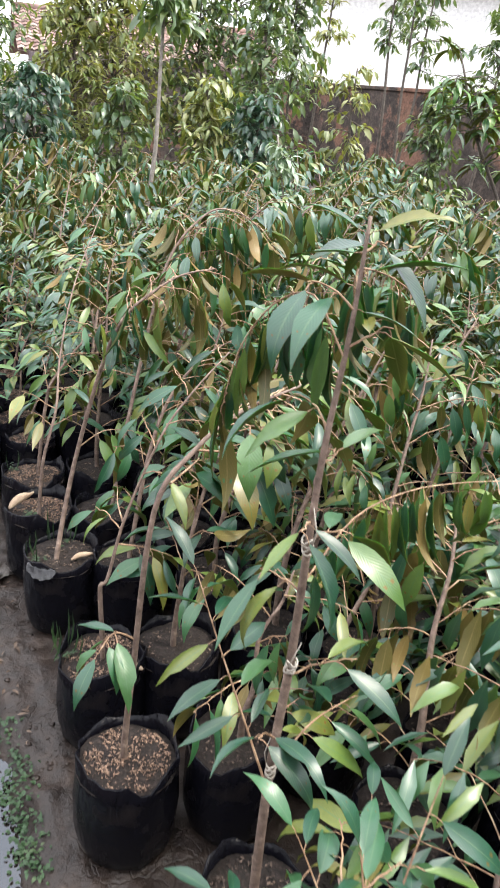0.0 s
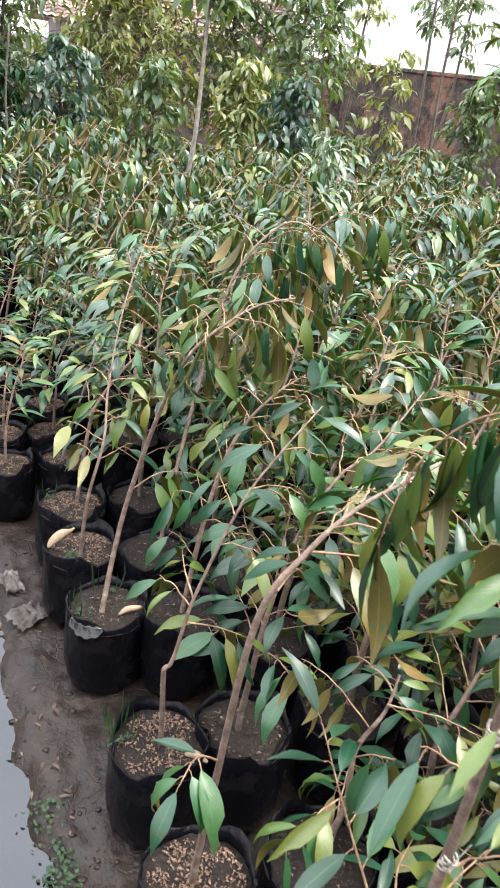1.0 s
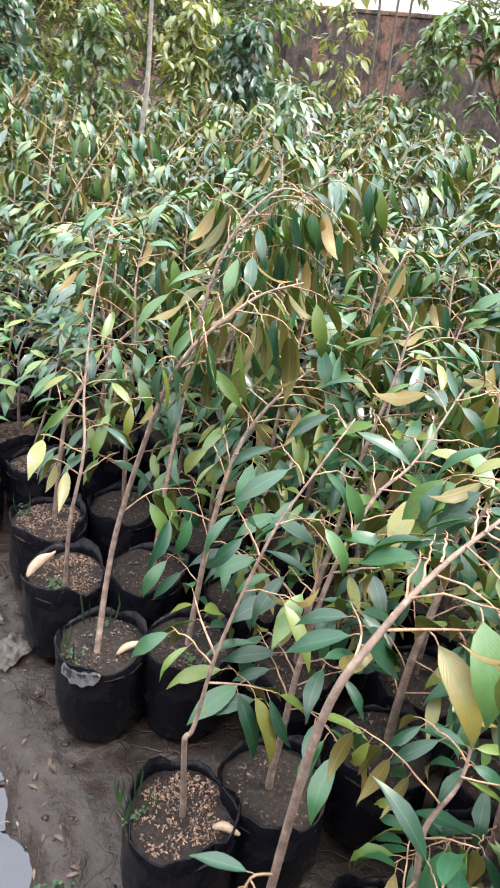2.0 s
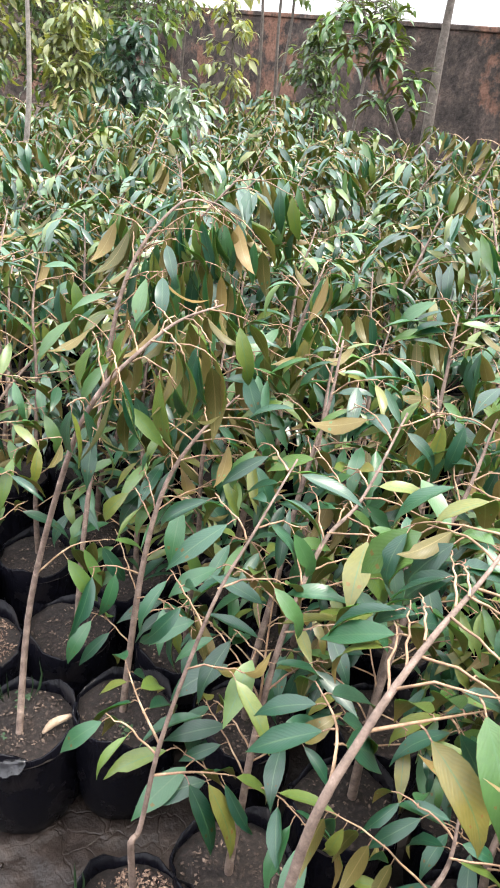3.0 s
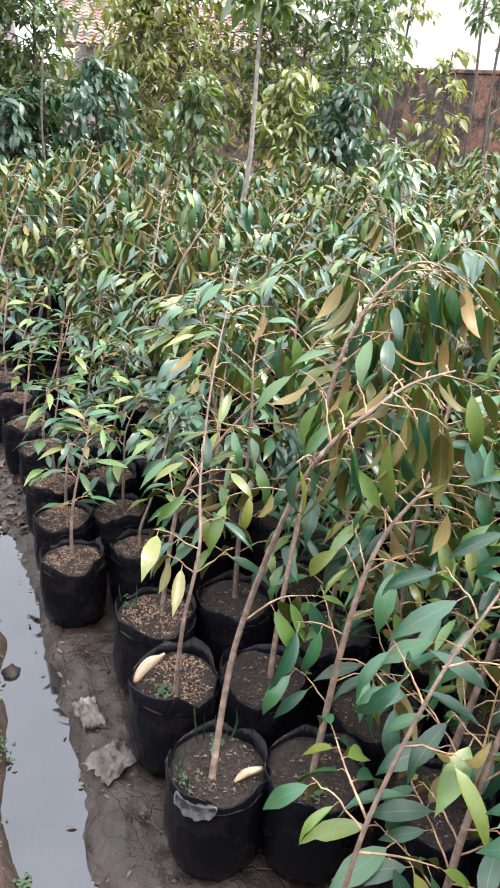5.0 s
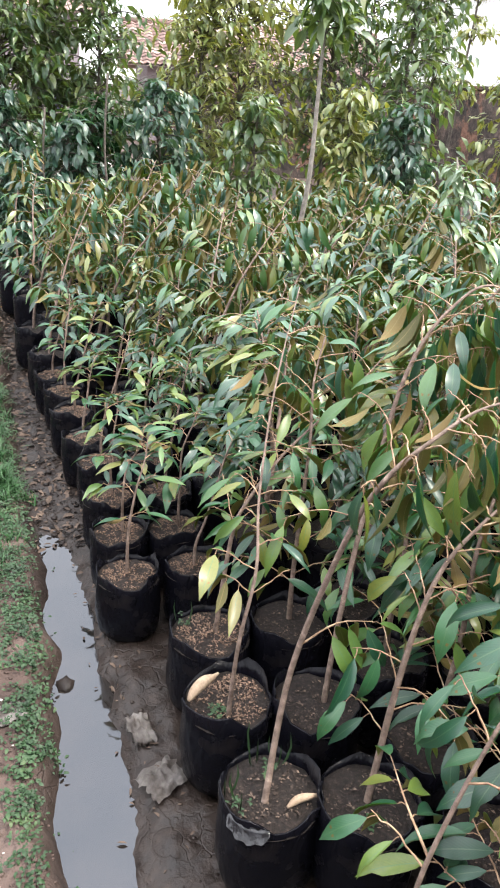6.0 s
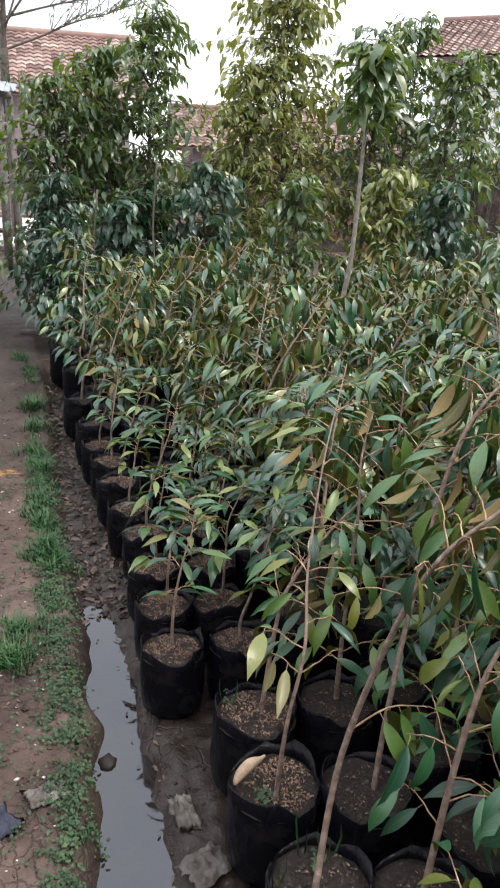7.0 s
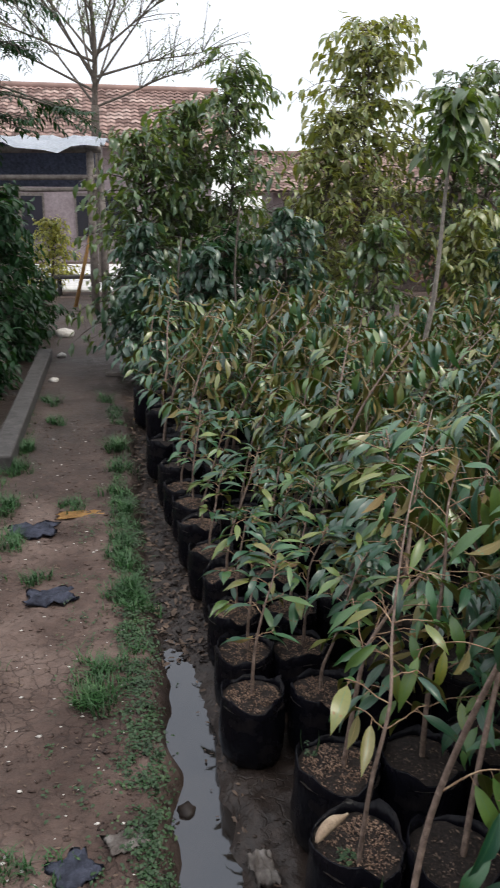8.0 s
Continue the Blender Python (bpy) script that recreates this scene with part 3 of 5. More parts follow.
def shear(y):
    """The ditch, path and bag rows drift to one side as they run on."""
    return -0.055 * (min(y, 14.0) - 2.3)


def potted(x, y, label, k, turn, pale=False, scale=1.0):
    ob = thing("potted_sapling", x, y, BASE_Z, label, "sapling", "saplings in black grow bags", turn)
    ob.matrix_world = ob.matrix_world @ Matrix.Scale(scale, 4)
    part("grow_bag", BAGS[k % 6], None, ob, "creased black film")
    part("soil", SOILS[k % 3], None, ob)
    f = part("husk_mulch", FLAKES_PALE[k % 2] if pale else FLAKES[k % 3], None, ob)
    f["kind"] = "stuff"
    return ob


def hero(x, y, label, k, tops, thick, twigs, size, droop, pale=False, scale=1.0, **more):
    """A sapling near the camera: the stem runs through the given offsets from its root, every leaf is a part."""
    rng = random.Random(100 + k)
    ob = potted(x, y, label, k, 0, pale, scale)
    pts = [tops[0][:2] + (SOIL_Z - 0.03,)] + [(a, b, SOIL_Z + c) for a, b, c in tops]
    for key in ("arches", "shoots"):
        more[key] = [[(p - x, q - y, c - BASE_Z) for p, q, c in line] for line in more.get(key, ())]
    stem, radii, lines, leaves = grow(rng, pts, thick, twigs, size, droop, **more)
    part("stem", stem_bm(stem, radii, 8), bark, ob)
    starts = [i for i, ln in enumerate(lines) if ln is None] + [len(lines)]
    for i, j in zip(starts, starts[1:]):
        if j > i + 1:
            part("twig", twigs_bm(lines[i:j], 5), twig_bark, ob)
    for s, m in leaves:
        lf = part("leaf", FINE_MESH[s], None, ob)
        lf.matrix_local = m
    return ob

# ---- ground: one sheet with the path, the ditch and the bed of bags ----
def smooth_step(a, b, v):
    t = min(1.0, max(0.0, (v - a) / (b - a)))
    return t * t * (3 - 2 * t)


def ground_at(x, y):
    """Height of the ground, and how far wet mud or painted tree shade darkens it."""
    u = x - shear(y)
    lump = 0.010 * noise.noise(Vector((x * 9, y * 9, 0.3))) + 0.007 * noise.noise(Vector((x * 23, y * 23, 1.7)))
    near = 1.0 if -3 < u < 6 and -2 < y < 15 else 0.0
    edge = 0.088 + 0.04 * noise.noise(Vector((y * 2.1, 0.5, 0))) + 0.03 * noise.noise(Vector((y * 7.0, 4.5, 0)))
    bank = 0.27 + 0.035 * noise.noise(Vector((y * 2.6, 9.5, 0))) + 0.03 * noise.noise(Vector((y * 8.0, 2.5, 0)))
    bank -= 0.012
    bed = -0.032 + 0.045 * smooth_step(2.85, 3.6, y)
    bed += 0.05 * smooth_step(6.2, 7.0, y)
    z = 0.085 + (bed - 0.085) * smooth_step(edge - 0.035, edge + 0.06, u)
    z += (BASE_Z - bed) * smooth_step(bank - 0.06, bank + 0.07, u)
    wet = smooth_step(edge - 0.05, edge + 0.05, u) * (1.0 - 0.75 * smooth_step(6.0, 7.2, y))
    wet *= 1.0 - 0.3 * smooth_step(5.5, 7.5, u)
    # the bed beyond the plank takes the dark mud colour
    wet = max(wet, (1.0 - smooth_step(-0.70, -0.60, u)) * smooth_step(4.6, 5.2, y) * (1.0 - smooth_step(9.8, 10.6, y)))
    if 0.12 < u < 0.55 and y < 7:
        clod = noise.noise(Vector((x * 14, y * 14, 7.0))) + 0.8 * noise.noise(Vector((x * 31, y * 31, 3.0))) + 0.5 * noise.noise(Vector((x * 62, y * 62, 5.0)))
        lump = lump + 0.0095 * clod * smooth_step(0.12, 0.2, u)
    if -0.9 < u < 0.12 and 1.5 < y < 6:
        lump += 0.0045 * noise.noise(Vector((x * 48, y * 48, 2.2))) + 0.012 * min(0.0, noise.noise(Vector((x * 5.5, y * 5.5, 8.1))) + 0.15)
    # far path darkened: tree shade, with some damp, put into the colour
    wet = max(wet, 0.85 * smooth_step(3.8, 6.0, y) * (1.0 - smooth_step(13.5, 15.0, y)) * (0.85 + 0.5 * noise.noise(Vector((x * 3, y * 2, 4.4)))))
    path_worn = -0.012 * math.exp(-((u + 0.28) / 0.2) ** 2)
    return z + near * (lump + path_worn), wet


def build_ground():
    far = [12, 30, 80, 250, 800]
    xs = [-v for v in far[::-1]] + list(np.arange(-6, -1.6, 0.3)) + list(np.arange(-1.6, -0.6, 0.05)) + list(np.arange(-0.6, 0.7, 0.0125)) + list(np.arange(0.7, 2, 0.08)) + list(np.arange(2, 10, 0.5)) + [10 + v for v in far]
    ys = [-v for v in far[::-1]] + list(np.arange(-4, 0.6, 0.3)) + list(np.arange(0.6, 5.0, 0.0175)) + list(np.arange(5.0, 9.0, 0.05)) + list(np.arange(9, 16, 0.3)) + [16 + v for v in far]
    nx = len(xs)
    verts, wet_shades = [], []
    for y in ys:
        for x in xs:
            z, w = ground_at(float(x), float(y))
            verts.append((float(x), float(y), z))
            wet_shades.append(w)
    faces = [(j * nx + i, j * nx + i + 1, (j + 1) * nx + i + 1, (j + 1) * nx + i) for j in range(len(ys) - 1) for i in range(nx - 1)]
    me = bpy.data.meshes.new("ground")
    me.from_pydata(verts, [], faces)
    me.materials.append(clay)
    me.polygons.foreach_set("use_smooth", [True] * len(faces))
    at = me.attributes.new("wet_shade", "FLOAT", "POINT")
    at.data.foreach_set("value", wet_shades)
    tagged(new("ground", me), "brown clay path beside a wet muddy ditch", "ground", kind="structure")


build_ground()

bm = bmesh.new()
rows = [[bm.verts.new((shear(y) + u, y, 0.0)) for u in (0.0, 0.1, 0.2, 0.3, 0.42)] for y in np.arange(-1.0, 4.01, 0.25).tolist()]
for a, b in zip(rows, rows[1:]):
    for i in range(4):
        bm.faces.new((a[i], a[i + 1], b[i + 1], b[i]))
solo("water", bm, water_mat, "still shallow brown water in the ditch reflecting sky", "water", kind="structure")


# ---- saplings in bags: those beside the camera, leaf by leaf ----
TALL = "young leafy fruit tree sapling leaning in a black grow bag"
def rise(x, y, *line):
    """A stem's run as offsets from its root, from places in the world."""
    return [(a - x, b - y, c - BASE_Z - SOIL_Z) for a, b, c in line]


hero(0.53, 1.10, "leaning sapling with broad oval leaves in a black grow bag", 1, rise(0.53, 1.10, (0.524, 1.10, 0.30), (0.538, 1.10, 0.484), (0.570, 1.102, 0.823), (0.645, 1.12, 0.925), (0.732, 1.14, 0.980), (0.845, 1.17, 1.005), (0.98, 1.22, 1.02)), 0.0080, 15, 0.108, 0.45, pale=True, first=0.62, twig_len=(0.10, 0.20), step=0.042, wide=1.25, shoots=[[(0.645, 1.12, 0.925), (0.72, 1.10, 0.92), (0.80, 1.09, 0.90)], [(0.545, 1.10, 0.55), (0.50, 1.09, 0.585), (0.465, 1.06, 0.575)], [(0.60, 1.11, 0.87), (0.66, 1.17, 0.87), (0.70, 1.25, 0.84)]])
hero(0.545, 1.41, "slender sapling with a kinked stem in a black grow bag", 2, rise(0.545, 1.41, (0.545, 1.405, 0.30), (0.540, 1.407, 0.440), (0.543, 1.408, 0.463), (0.560, 1.416, 0.475), (0.603, 1.44, 0.61), (0.691, 1.47, 0.792), (0.768, 1.49, 0.885), (0.86, 1.53, 0.955)), 0.0068, 7, 0.105, 0.75, pale=True, first=0.60, twig_len=(0.09, 0.17), step=0.055, shoots=[[(0.598, 1.438, 0.60), (0.605, 1.52, 0.605), (0.626, 1.61, 0.592)], [(0.585, 1.43, 0.55), (0.64, 1.41, 0.545), (0.69, 1.39, 0.53)]])
creased = hero(0.525, 1.865, "tall bare-stemmed sapling arching over in a creased black bag", 3, rise(0.525, 1.865, (0.512, 1.85, 0.27), (0.578, 1.94, 0.494), (0.653, 1.92, 0.794), (0.701, 1.89, 0.93), (0.77, 1.88, 1.0), (0.855, 1.89, 1.045), (0.95, 1.90, 1.06)), 0.0082, 17, 0.115, 1.2, first=0.46, twig_len=(0.10, 0.24), step=0.045, hang=0.75, shoots=[[(0.59, 1.94, 0.55), (0.66, 1.93, 0.60), (0.73, 1.92, 0.60)]])
bm = bmesh.new()
rows = []
for k in range(15):
    w = radians(205 + 48 * k / 14)
    f = math.sin(math.pi * k / 14) ** 0.6
    wob = 0.003 * math.sin(k * 1.7)
    rows.append([bm.verts.new((r * math.cos(w), r * math.sin(w), z)) for r, z in ((0.101, BAG_H - 0.006), (0.104 + wob, BAG_H + 0.006 + wob), (0.109 + 0.004 * f, BAG_H + 0.002), (0.112 + 0.006 * f + wob, BAG_H - 0.006 - 0.022 * f))])
for p, q in zip(rows, rows[1:]):
    for k in range(3):
        bm.faces.new((p[k], p[k + 1], q[k + 1], q[k]))
bmesh.ops.solidify(bm, geom=bm.faces[:], thickness=0.0012)
part("folded_lip", bm, gloss_film, creased, "shiny folded-over film lip")
hero(0.507, 2.13, "thin sapling with sparse narrow leaves in a black bag", 4, rise(0.507, 2.13, (0.496, 2.085, 0.275), (0.516, 2.10, 0.443), (0.568, 2.17, 0.576), (0.600, 2.28, 0.698), (0.678, 2.45, 0.885), (0.819, 2.72, 1.058)), 0.0066, 13, 0.105, 0.6, pale=True, first=0.42, twig_len=(0.08, 0.18), step=0.055)
hero(0.517, 2.37, "slim sapling with yellowing leaves in a black bag", 5, rise(0.517, 2.37, (0.533, 2.37, 0.27), (0.57, 2.40, 0.500), (0.606, 2.42, 0.586), (0.729, 2.48, 0.701), (0.914, 2.55, 0.816), (1.037, 2.60, 0.91)), 0.0075, 14, 0.11, 0.8, pale=True, first=0.36, twig_len=(0.12, 0.24))
hero(0.70, 2.08, "sapling with a high arched tip and hanging leaves", 6, rise(0.70, 2.08, (0.722, 2.08, 0.27), (0.757, 2.13, 0.408), (0.816, 2.20, 0.602), (0.894, 2.27, 0.863), (0.933, 2.29, 0.975), (0.973, 2.30, 1.048), (1.029, 2.31, 1.107), (1.101, 2.32, 1.15), (1.192, 2.33, 1.135), (1.26, 2.34, 1.09)), 0.0078, 17, 0.12, 0.9, first=0.3, twig_len=(0.14, 0.24), hang=0.85, arches=[[(0.96, 2.30, 1.03), (1.03, 2.27, 1.11), (1.10, 2.26, 1.14), (1.18, 2.25, 1.10)], [(0.91, 2.28, 0.93), (1.00, 2.24, 1.02), (1.10, 2.22, 1.04), (1.20, 2.21, 0.98)]])
hero(0.726, 1.40, "sturdy forked sapling with broad leaves in a black bag", 7, rise(0.726, 1.40, (0.718, 1.40, 0.30), (0.728, 1.40, 0.411), (0.754, 1.42, 0.545), (0.809, 1.45, 0.704), (0.907, 1.50, 0.807), (0.996, 1.52, 0.854), (1.128, 1.58, 0.953)), 0.0082, 24, 0.108, 0.5, first=0.30, twig_len=(0.12, 0.26), wide=1.2, shoots=[[(0.76, 1.425, 0.56), (0.78, 1.45, 0.70), (0.80, 1.47, 0.80)]])
hero(0.66, 0.42, "bushy young sapling with upright pale twigs in a black bag", 10, rise(0.66, 0.42, (0.66, 0.42, 0.30), (0.652, 0.43, 0.45), (0.64, 0.46, 0.58), (0.63, 0.49, 0.66)), 0.0075, 12, 0.098, 0.5, first=0.25, twig_len=(0.12, 0.22), step=0.028, shoots=[[(0.65, 0.44, 0.50), (0.615, 0.49, 0.62), (0.59, 0.53, 0.70)], [(0.645, 0.45, 0.54), (0.64, 0.45, 0.66), (0.63, 0.46, 0.74)], [(0.655, 0.43, 0.45), (0.71, 0.47, 0.62), (0.77, 0.51, 0.74)], [(0.655, 0.43, 0.42), (0.72, 0.55, 0.52), (0.78, 0.64, 0.56)], [(0.655, 0.43, 0.40), (0.58, 0.53, 0.49), (0.53, 0.60, 0.52)]])
hero(0.708, 1.797, "bushy sapling with dark lance-shaped leaves in a black bag", 9, rise(0.708, 1.797, (0.709, 1.80, 0.27), (0.769, 1.85, 0.545), (0.845, 1.90, 0.708), (0.943, 1.92, 0.807), (1.035, 1.95, 0.842)), 0.0088, 22, 0.118, 1.0, first=0.30, twig_len=(0.13, 0.26), step=0.034)
tall = hero(0.665, 0.735, "tall straight sapling tied with pale tape in a black bag", 8, rise(0.665, 0.735, (0.655, 0.735, 0.30), (0.659, 0.74, 0.548), (0.670, 0.74, 0.782), (0.673, 0.74, 0.97), (0.677, 0.74, 1.097), (0.697, 0.75, 1.253), (0.708, 0.76, 1.38)), 0.0098, 10, 0.105, 0.45, first=0.34, twig_len=(0.06, 0.14), step=0.045, wide=1.05, shoots=[[(0.658, 0.74, 0.52), (0.630, 0.80, 0.63), (0.605, 0.86, 0.73), (0.585, 0.91, 0.82)], [(0.660, 0.74, 0.56), (0.76, 0.80, 0.57), (0.86, 0.84, 0.56)], [(0.659, 0.74, 0.54), (0.73, 0.86, 0.53), (0.80, 0.92, 0.50)]], arches=[[(0.690, 0.747, 1.22), (0.680, 0.82, 1.275), (0.650, 0.87, 1.25), (0.62, 0.90, 1.18), (0.60, 0.905, 1.08)], [(0.700, 0.755, 1.30), (0.735, 0.81, 1.31), (0.816, 0.85, 1.285), (0.878, 0.86, 1.245)], [(0.672, 0.74, 0.90), (0.79, 0.82, 0.94), (0.90, 0.85, 0.955), (1.00, 0.855, 0.955), (1.09, 0.86, 0.945)]])
for z, dx, tilt in ((0.30, -0.007, 8), (0.50, 0.003, -12), (0.70, 0.007, 10)):
    bm = bmesh.new()
    for k in range(5):
        tube(bm, [(0.0075 * math.cos(w), 0.0075 * math.sin(w), 0.0045 * k + 0.003 * math.sin(2 * w + 2 * k)) for w in np.linspace(0, 6.28, 11).tolist()], [0.0016] * 11, 4)
    tube(bm, [(0.008, 0, 0.01), (0.013, 0.006, 0.035), (0.007, 0.007, 0.07)], [0.0014, 0.0011, 0.0008], 4)
    tp = part("tape_tie", bm, tape, tall, "pale frayed tape")
    tp.matrix_local = pose(dx, 0.002, SOIL_Z + z, tilt, 0, 400 * z)


rng = random.Random(11)
taken = [(0.53, 1.10), (0.545, 1.41), (0.525, 1.865), (0.507, 2.13), (0.517, 2.37), (0.70, 2.08), (0.726, 1.40), (0.708, 1.797), (0.665, 0.735), (0.66, 0.42)]


def free(x, y, gap=0.175):
    return all((x - a) ** 2 + (y - b) ** 2 > gap * gap for a, b in taken)


def lean_tops(r, high, lean, bend=0.25):
    """A stem that leans away to one side and nods at its tip."""
    a = radians(r.uniform(5, 65))
    dx, dy = math.cos(a), math.sin(a)
    out = []
    for t in (0.15, 0.35, 0.6, 0.82, 1.0):
        off = lean * high * t ** 1.5
        out.append((dx * off + r.uniform(-0.012, 0.012), dy * off + r.uniform(-0.012, 0.012), high * (t - bend * max(0.0, t - 0.55) ** 1.6)))
    return out


# the near block: rows of bags standing close, each leaf a part
k = 20
near_spots = [(0.76, 1.08), (0.73, 2.37), (0.99, 1.12), (0.97, 1.40), (0.91, 1.66), (0.90, 1.90), (0.92, 2.18), (0.91, 2.42), (1.16, 1.25), (1.15, 1.52), (1.12, 1.78), (1.12, 2.04), (1.13, 2.30), (1.0, 0.80), (1.22, 0.95), (1.36, 1.40), (1.36, 1.68), (1.34, 1.94), (1.35, 2.22), (1.58, 1.80), (1.58, 2.10)]
for x, y in near_spots:
    r = random.Random(k * 7)
    low = x < 0.72 and y < 1.9
    high = r.uniform(0.42, 0.58) if low or y < 1.2 else r.uniform(0.66, 0.84)
    if x < 0.8 and y < 1.1:
        high = 0.40
    hero(x, y, TALL, k, lean_tops(r, high, r.uniform(0.25, 0.5)), r.uniform(0.008, 0.011), 7 if y < 1.15 and x < 0.9 else 13 if low else 17, r.uniform(0.092, 0.115), r.uniform(0.3, 0.9), first=0.5 if low else 0.2, twig_len=(0.14, 0.28), step=0.027, hang=0.45)
    taken.append((x, y))
    k += 1

# the row along the ditch, smaller plants with light leaves
edge_spots = [(0.35, 2.71), (0.35, 2.94), (0.345, 3.18), (0.345, 3.46), (0.30, 3.68), (0.27, 3.96), (0.25, 4.22), (0.21, 4.44), (0.55, 2.71), (0.53, 2.94), (0.54, 3.18), (0.53, 3.44)]
for x, y in edge_spots:
    r = random.Random(k * 13)
    hero(x, y, "small sapling with a few pale green leaves in a black bag", k, lean_tops(r, r.uniform(0.40, 0.60), 0.3), 0.0065, 8, r.uniform(0.10, 0.12), 0.1, pale=True, scale=0.88, first=0.4, twig_len=(0.07, 0.15), step=0.03)
    taken.append((x, y))
    k += 1


# ---- the rest of the bed: joined foliage, a handful of plants repeated ----
def field_sapling(seed, high, lean, twigs, size, droop, x, y, shapes, step):
    r = random.Random(seed)
    ob = thing("potted_sapling", x, y, BASE_Z, "leafy fruit tree sapling crowded among others in black bags", "sapling", "saplings in black grow bags")
    part("grow_bag", BAGS[seed % 6], None, ob)
    part("soil", SOILS[seed % 3], None, ob)
    pts = [(0, 0, SOIL_Z - 0.03)] + [(a, b, SOIL_Z + c) for a, b, c in lean_tops(r, high, lean)]
    stem, radii, lines, leaves = grow(r, pts, 0.0095, twigs, size, droop, first=0.25, twig_len=(0.15, 0.32), step=step, top_leaves=9, hang=0.35)
    part("stem", stem_bm(stem, radii, 5), bark, ob)
    part("twig_growth", twigs_bm(lines, 3), twig_bark, ob)["kind"] = "stuff"
    fo = part("foliage", foliage_mesh("foliage", shapes, [(s % 4, m) for s, m in leaves], (crown_top, crown_back, twig_bark)), None, ob)
    fo["kind"] = "stuff"
    return ob


grid = []
y = 0.5
row = 0
while y < 7.2:
    x0 = 0.50 if y < 2.5 else shear(y) + 0.36 - 0.02 * (y - 2.7)
    x, col = x0 + (0.1 if row % 2 else 0.0), 0
    while x < 6.2:
        px, py = x + rng.uniform(-0.03, 0.03), y + rng.uniform(-0.03, 0.03)
        ahead = px > 0.85 or (py > 2.45 and px > 0.66) or py > 3.5
        inside = py < 6.4 + 0.25 * math.sin(px * 2) and px < 3.95 + 0.36 * max(0.0, py - 4.4) and px > 0.25 * (0.9 - py)
        seen = px < 2.6 + 1.2 * py
        if ahead and inside and seen and free(px, py):
            grid.append((px, py))
            taken.append((px, py))
        x += 0.215 + 0.03 * min(3.0, max(0.0, y - 3.2)) + 0.02 * col * 0.2
        col += 1
    y += 0.225 + 0.02 * min(4.0, max(0.0, y - 3.0))
    row += 1
KINDS = [(0.66, 0.45, 19, 0.090, 0.4), (0.74, 0.55, 21, 0.096, 0.7), (0.60, 0.35, 18, 0.088, 0.25), (0.80, 0.50, 21, 0.098, 1.0), (0.70, 0.60, 20, 0.092, 0.5), (0.56, 0.40, 18, 0.088, 0.3), (0.76, 0.40, 21, 0.096, 0.8), (0.66, 0.5, 20, 0.088, 0.2), (0.72, 0.3, 21, 0.092, 0.45), (0.84, 0.45, 20, 0.098, 0.6)]
FAR_FROM = 4.0


def joined_copies(name, jobs, label):
    """One mesh of many copies: jobs are (thing, pose); twigs are left out."""
    mats, V, L, S, M, U = [], [], [], [], [], []
    nv = nl = 0
    cache = {}
    for src, m in jobs:
        for child in src.children:
            if child.name.startswith("twig_growth"):
                continue
            me = child.data
            if me.name not in cache:
                co = np.zeros(3 * len(me.vertices), dtype=np.float32)
                me.vertices.foreach_get("co", co)
                lv = np.zeros(len(me.loops), dtype=np.int32)
                me.loops.foreach_get("vertex_index", lv)
                ls = np.zeros(len(me.polygons), dtype=np.int32)
                me.polygons.foreach_get("loop_start", ls)
                mi = np.zeros(len(me.polygons), dtype=np.int32)
                me.polygons.foreach_get("material_index", mi)
                uv = np.zeros(2 * len(me.loops), dtype=np.float32)
                if me.uv_layers:
                    me.uv_layers[0].data.foreach_get("uv", uv)
                cache[me.name] = (co.reshape(-1, 3), lv, ls, mi, uv)
            co, lv, ls, mi, uv = cache[me.name]
            remap = []
            for mt in me.materials:
                if mt not in mats:
                    mats.append(mt)
                remap.append(mats.index(mt))
            A = np.array(m)
            V.append(co @ A[:3, :3].T + A[:3, 3])
            L.append(lv + nv)
            S.append(ls + nl)
            M.append(np.array(remap)[mi])
            U.append(uv)
            nv += len(co)
            nl += len(lv)
    me = bpy.data.meshes.new(name)
    V, L, S, M, U = (np.concatenate(v) for v in (V, L, S, M, U))
    me.vertices.add(nv)
    me.vertices.foreach_set("co", V.astype(np.float32).ravel())
    me.loops.add(nl)
    me.loops.foreach_set("vertex_index", L.astype(np.int32))
    me.polygons.add(len(S))
    me.polygons.foreach_set("loop_start", S.astype(np.int32))
    for mt in mats:
        me.materials.append(mt)
    me.polygons.foreach_set("material_index", M.astype(np.int32))
    me.polygons.foreach_set("use_smooth", [True] * len(S))
    me.uv_layers.new(name="UVMap").data.foreach_set("uv", U.astype(np.float32))
    me.update(calc_edges=True)
    me.validate()
    tagged(new(name, me), label, "saplings", kind="stuff")


near_models, far_models, rest = [], [], []
order = sorted(grid, key=lambda p: (p[0] - 0.2) ** 2 + (p[1] - 0.8) ** 2)
for i, (px, py) in enumerate(order):
    far = py > FAR_FROM or px > 2.6
    models = far_models if far else near_models
    if len(models) < len(KINDS):
        kind = KINDS[len(models)]
        models.append(field_sapling(300 + len(models) + 40 * far, *kind, px, py, FARTHER if far else COARSE, 0.030 if far else 0.024))
        continue
    src = models[rng.randrange(len(models))]
    s = rng.uniform(0.86, 1.14)
    if px - shear(py) < 0.75 and py < 4.6:
        s *= 0.75
    m = pose(px, py, BASE_Z, 0, 0, rng.uniform(-50, 50)) @ Matrix.Scale(s, 4)
    if i < 245:
        copy_thing(src, m)
    else:
        rest.append((src, m))
joined_copies("distant_saplings", rest, "dense far rows of leafy saplings in black bags")


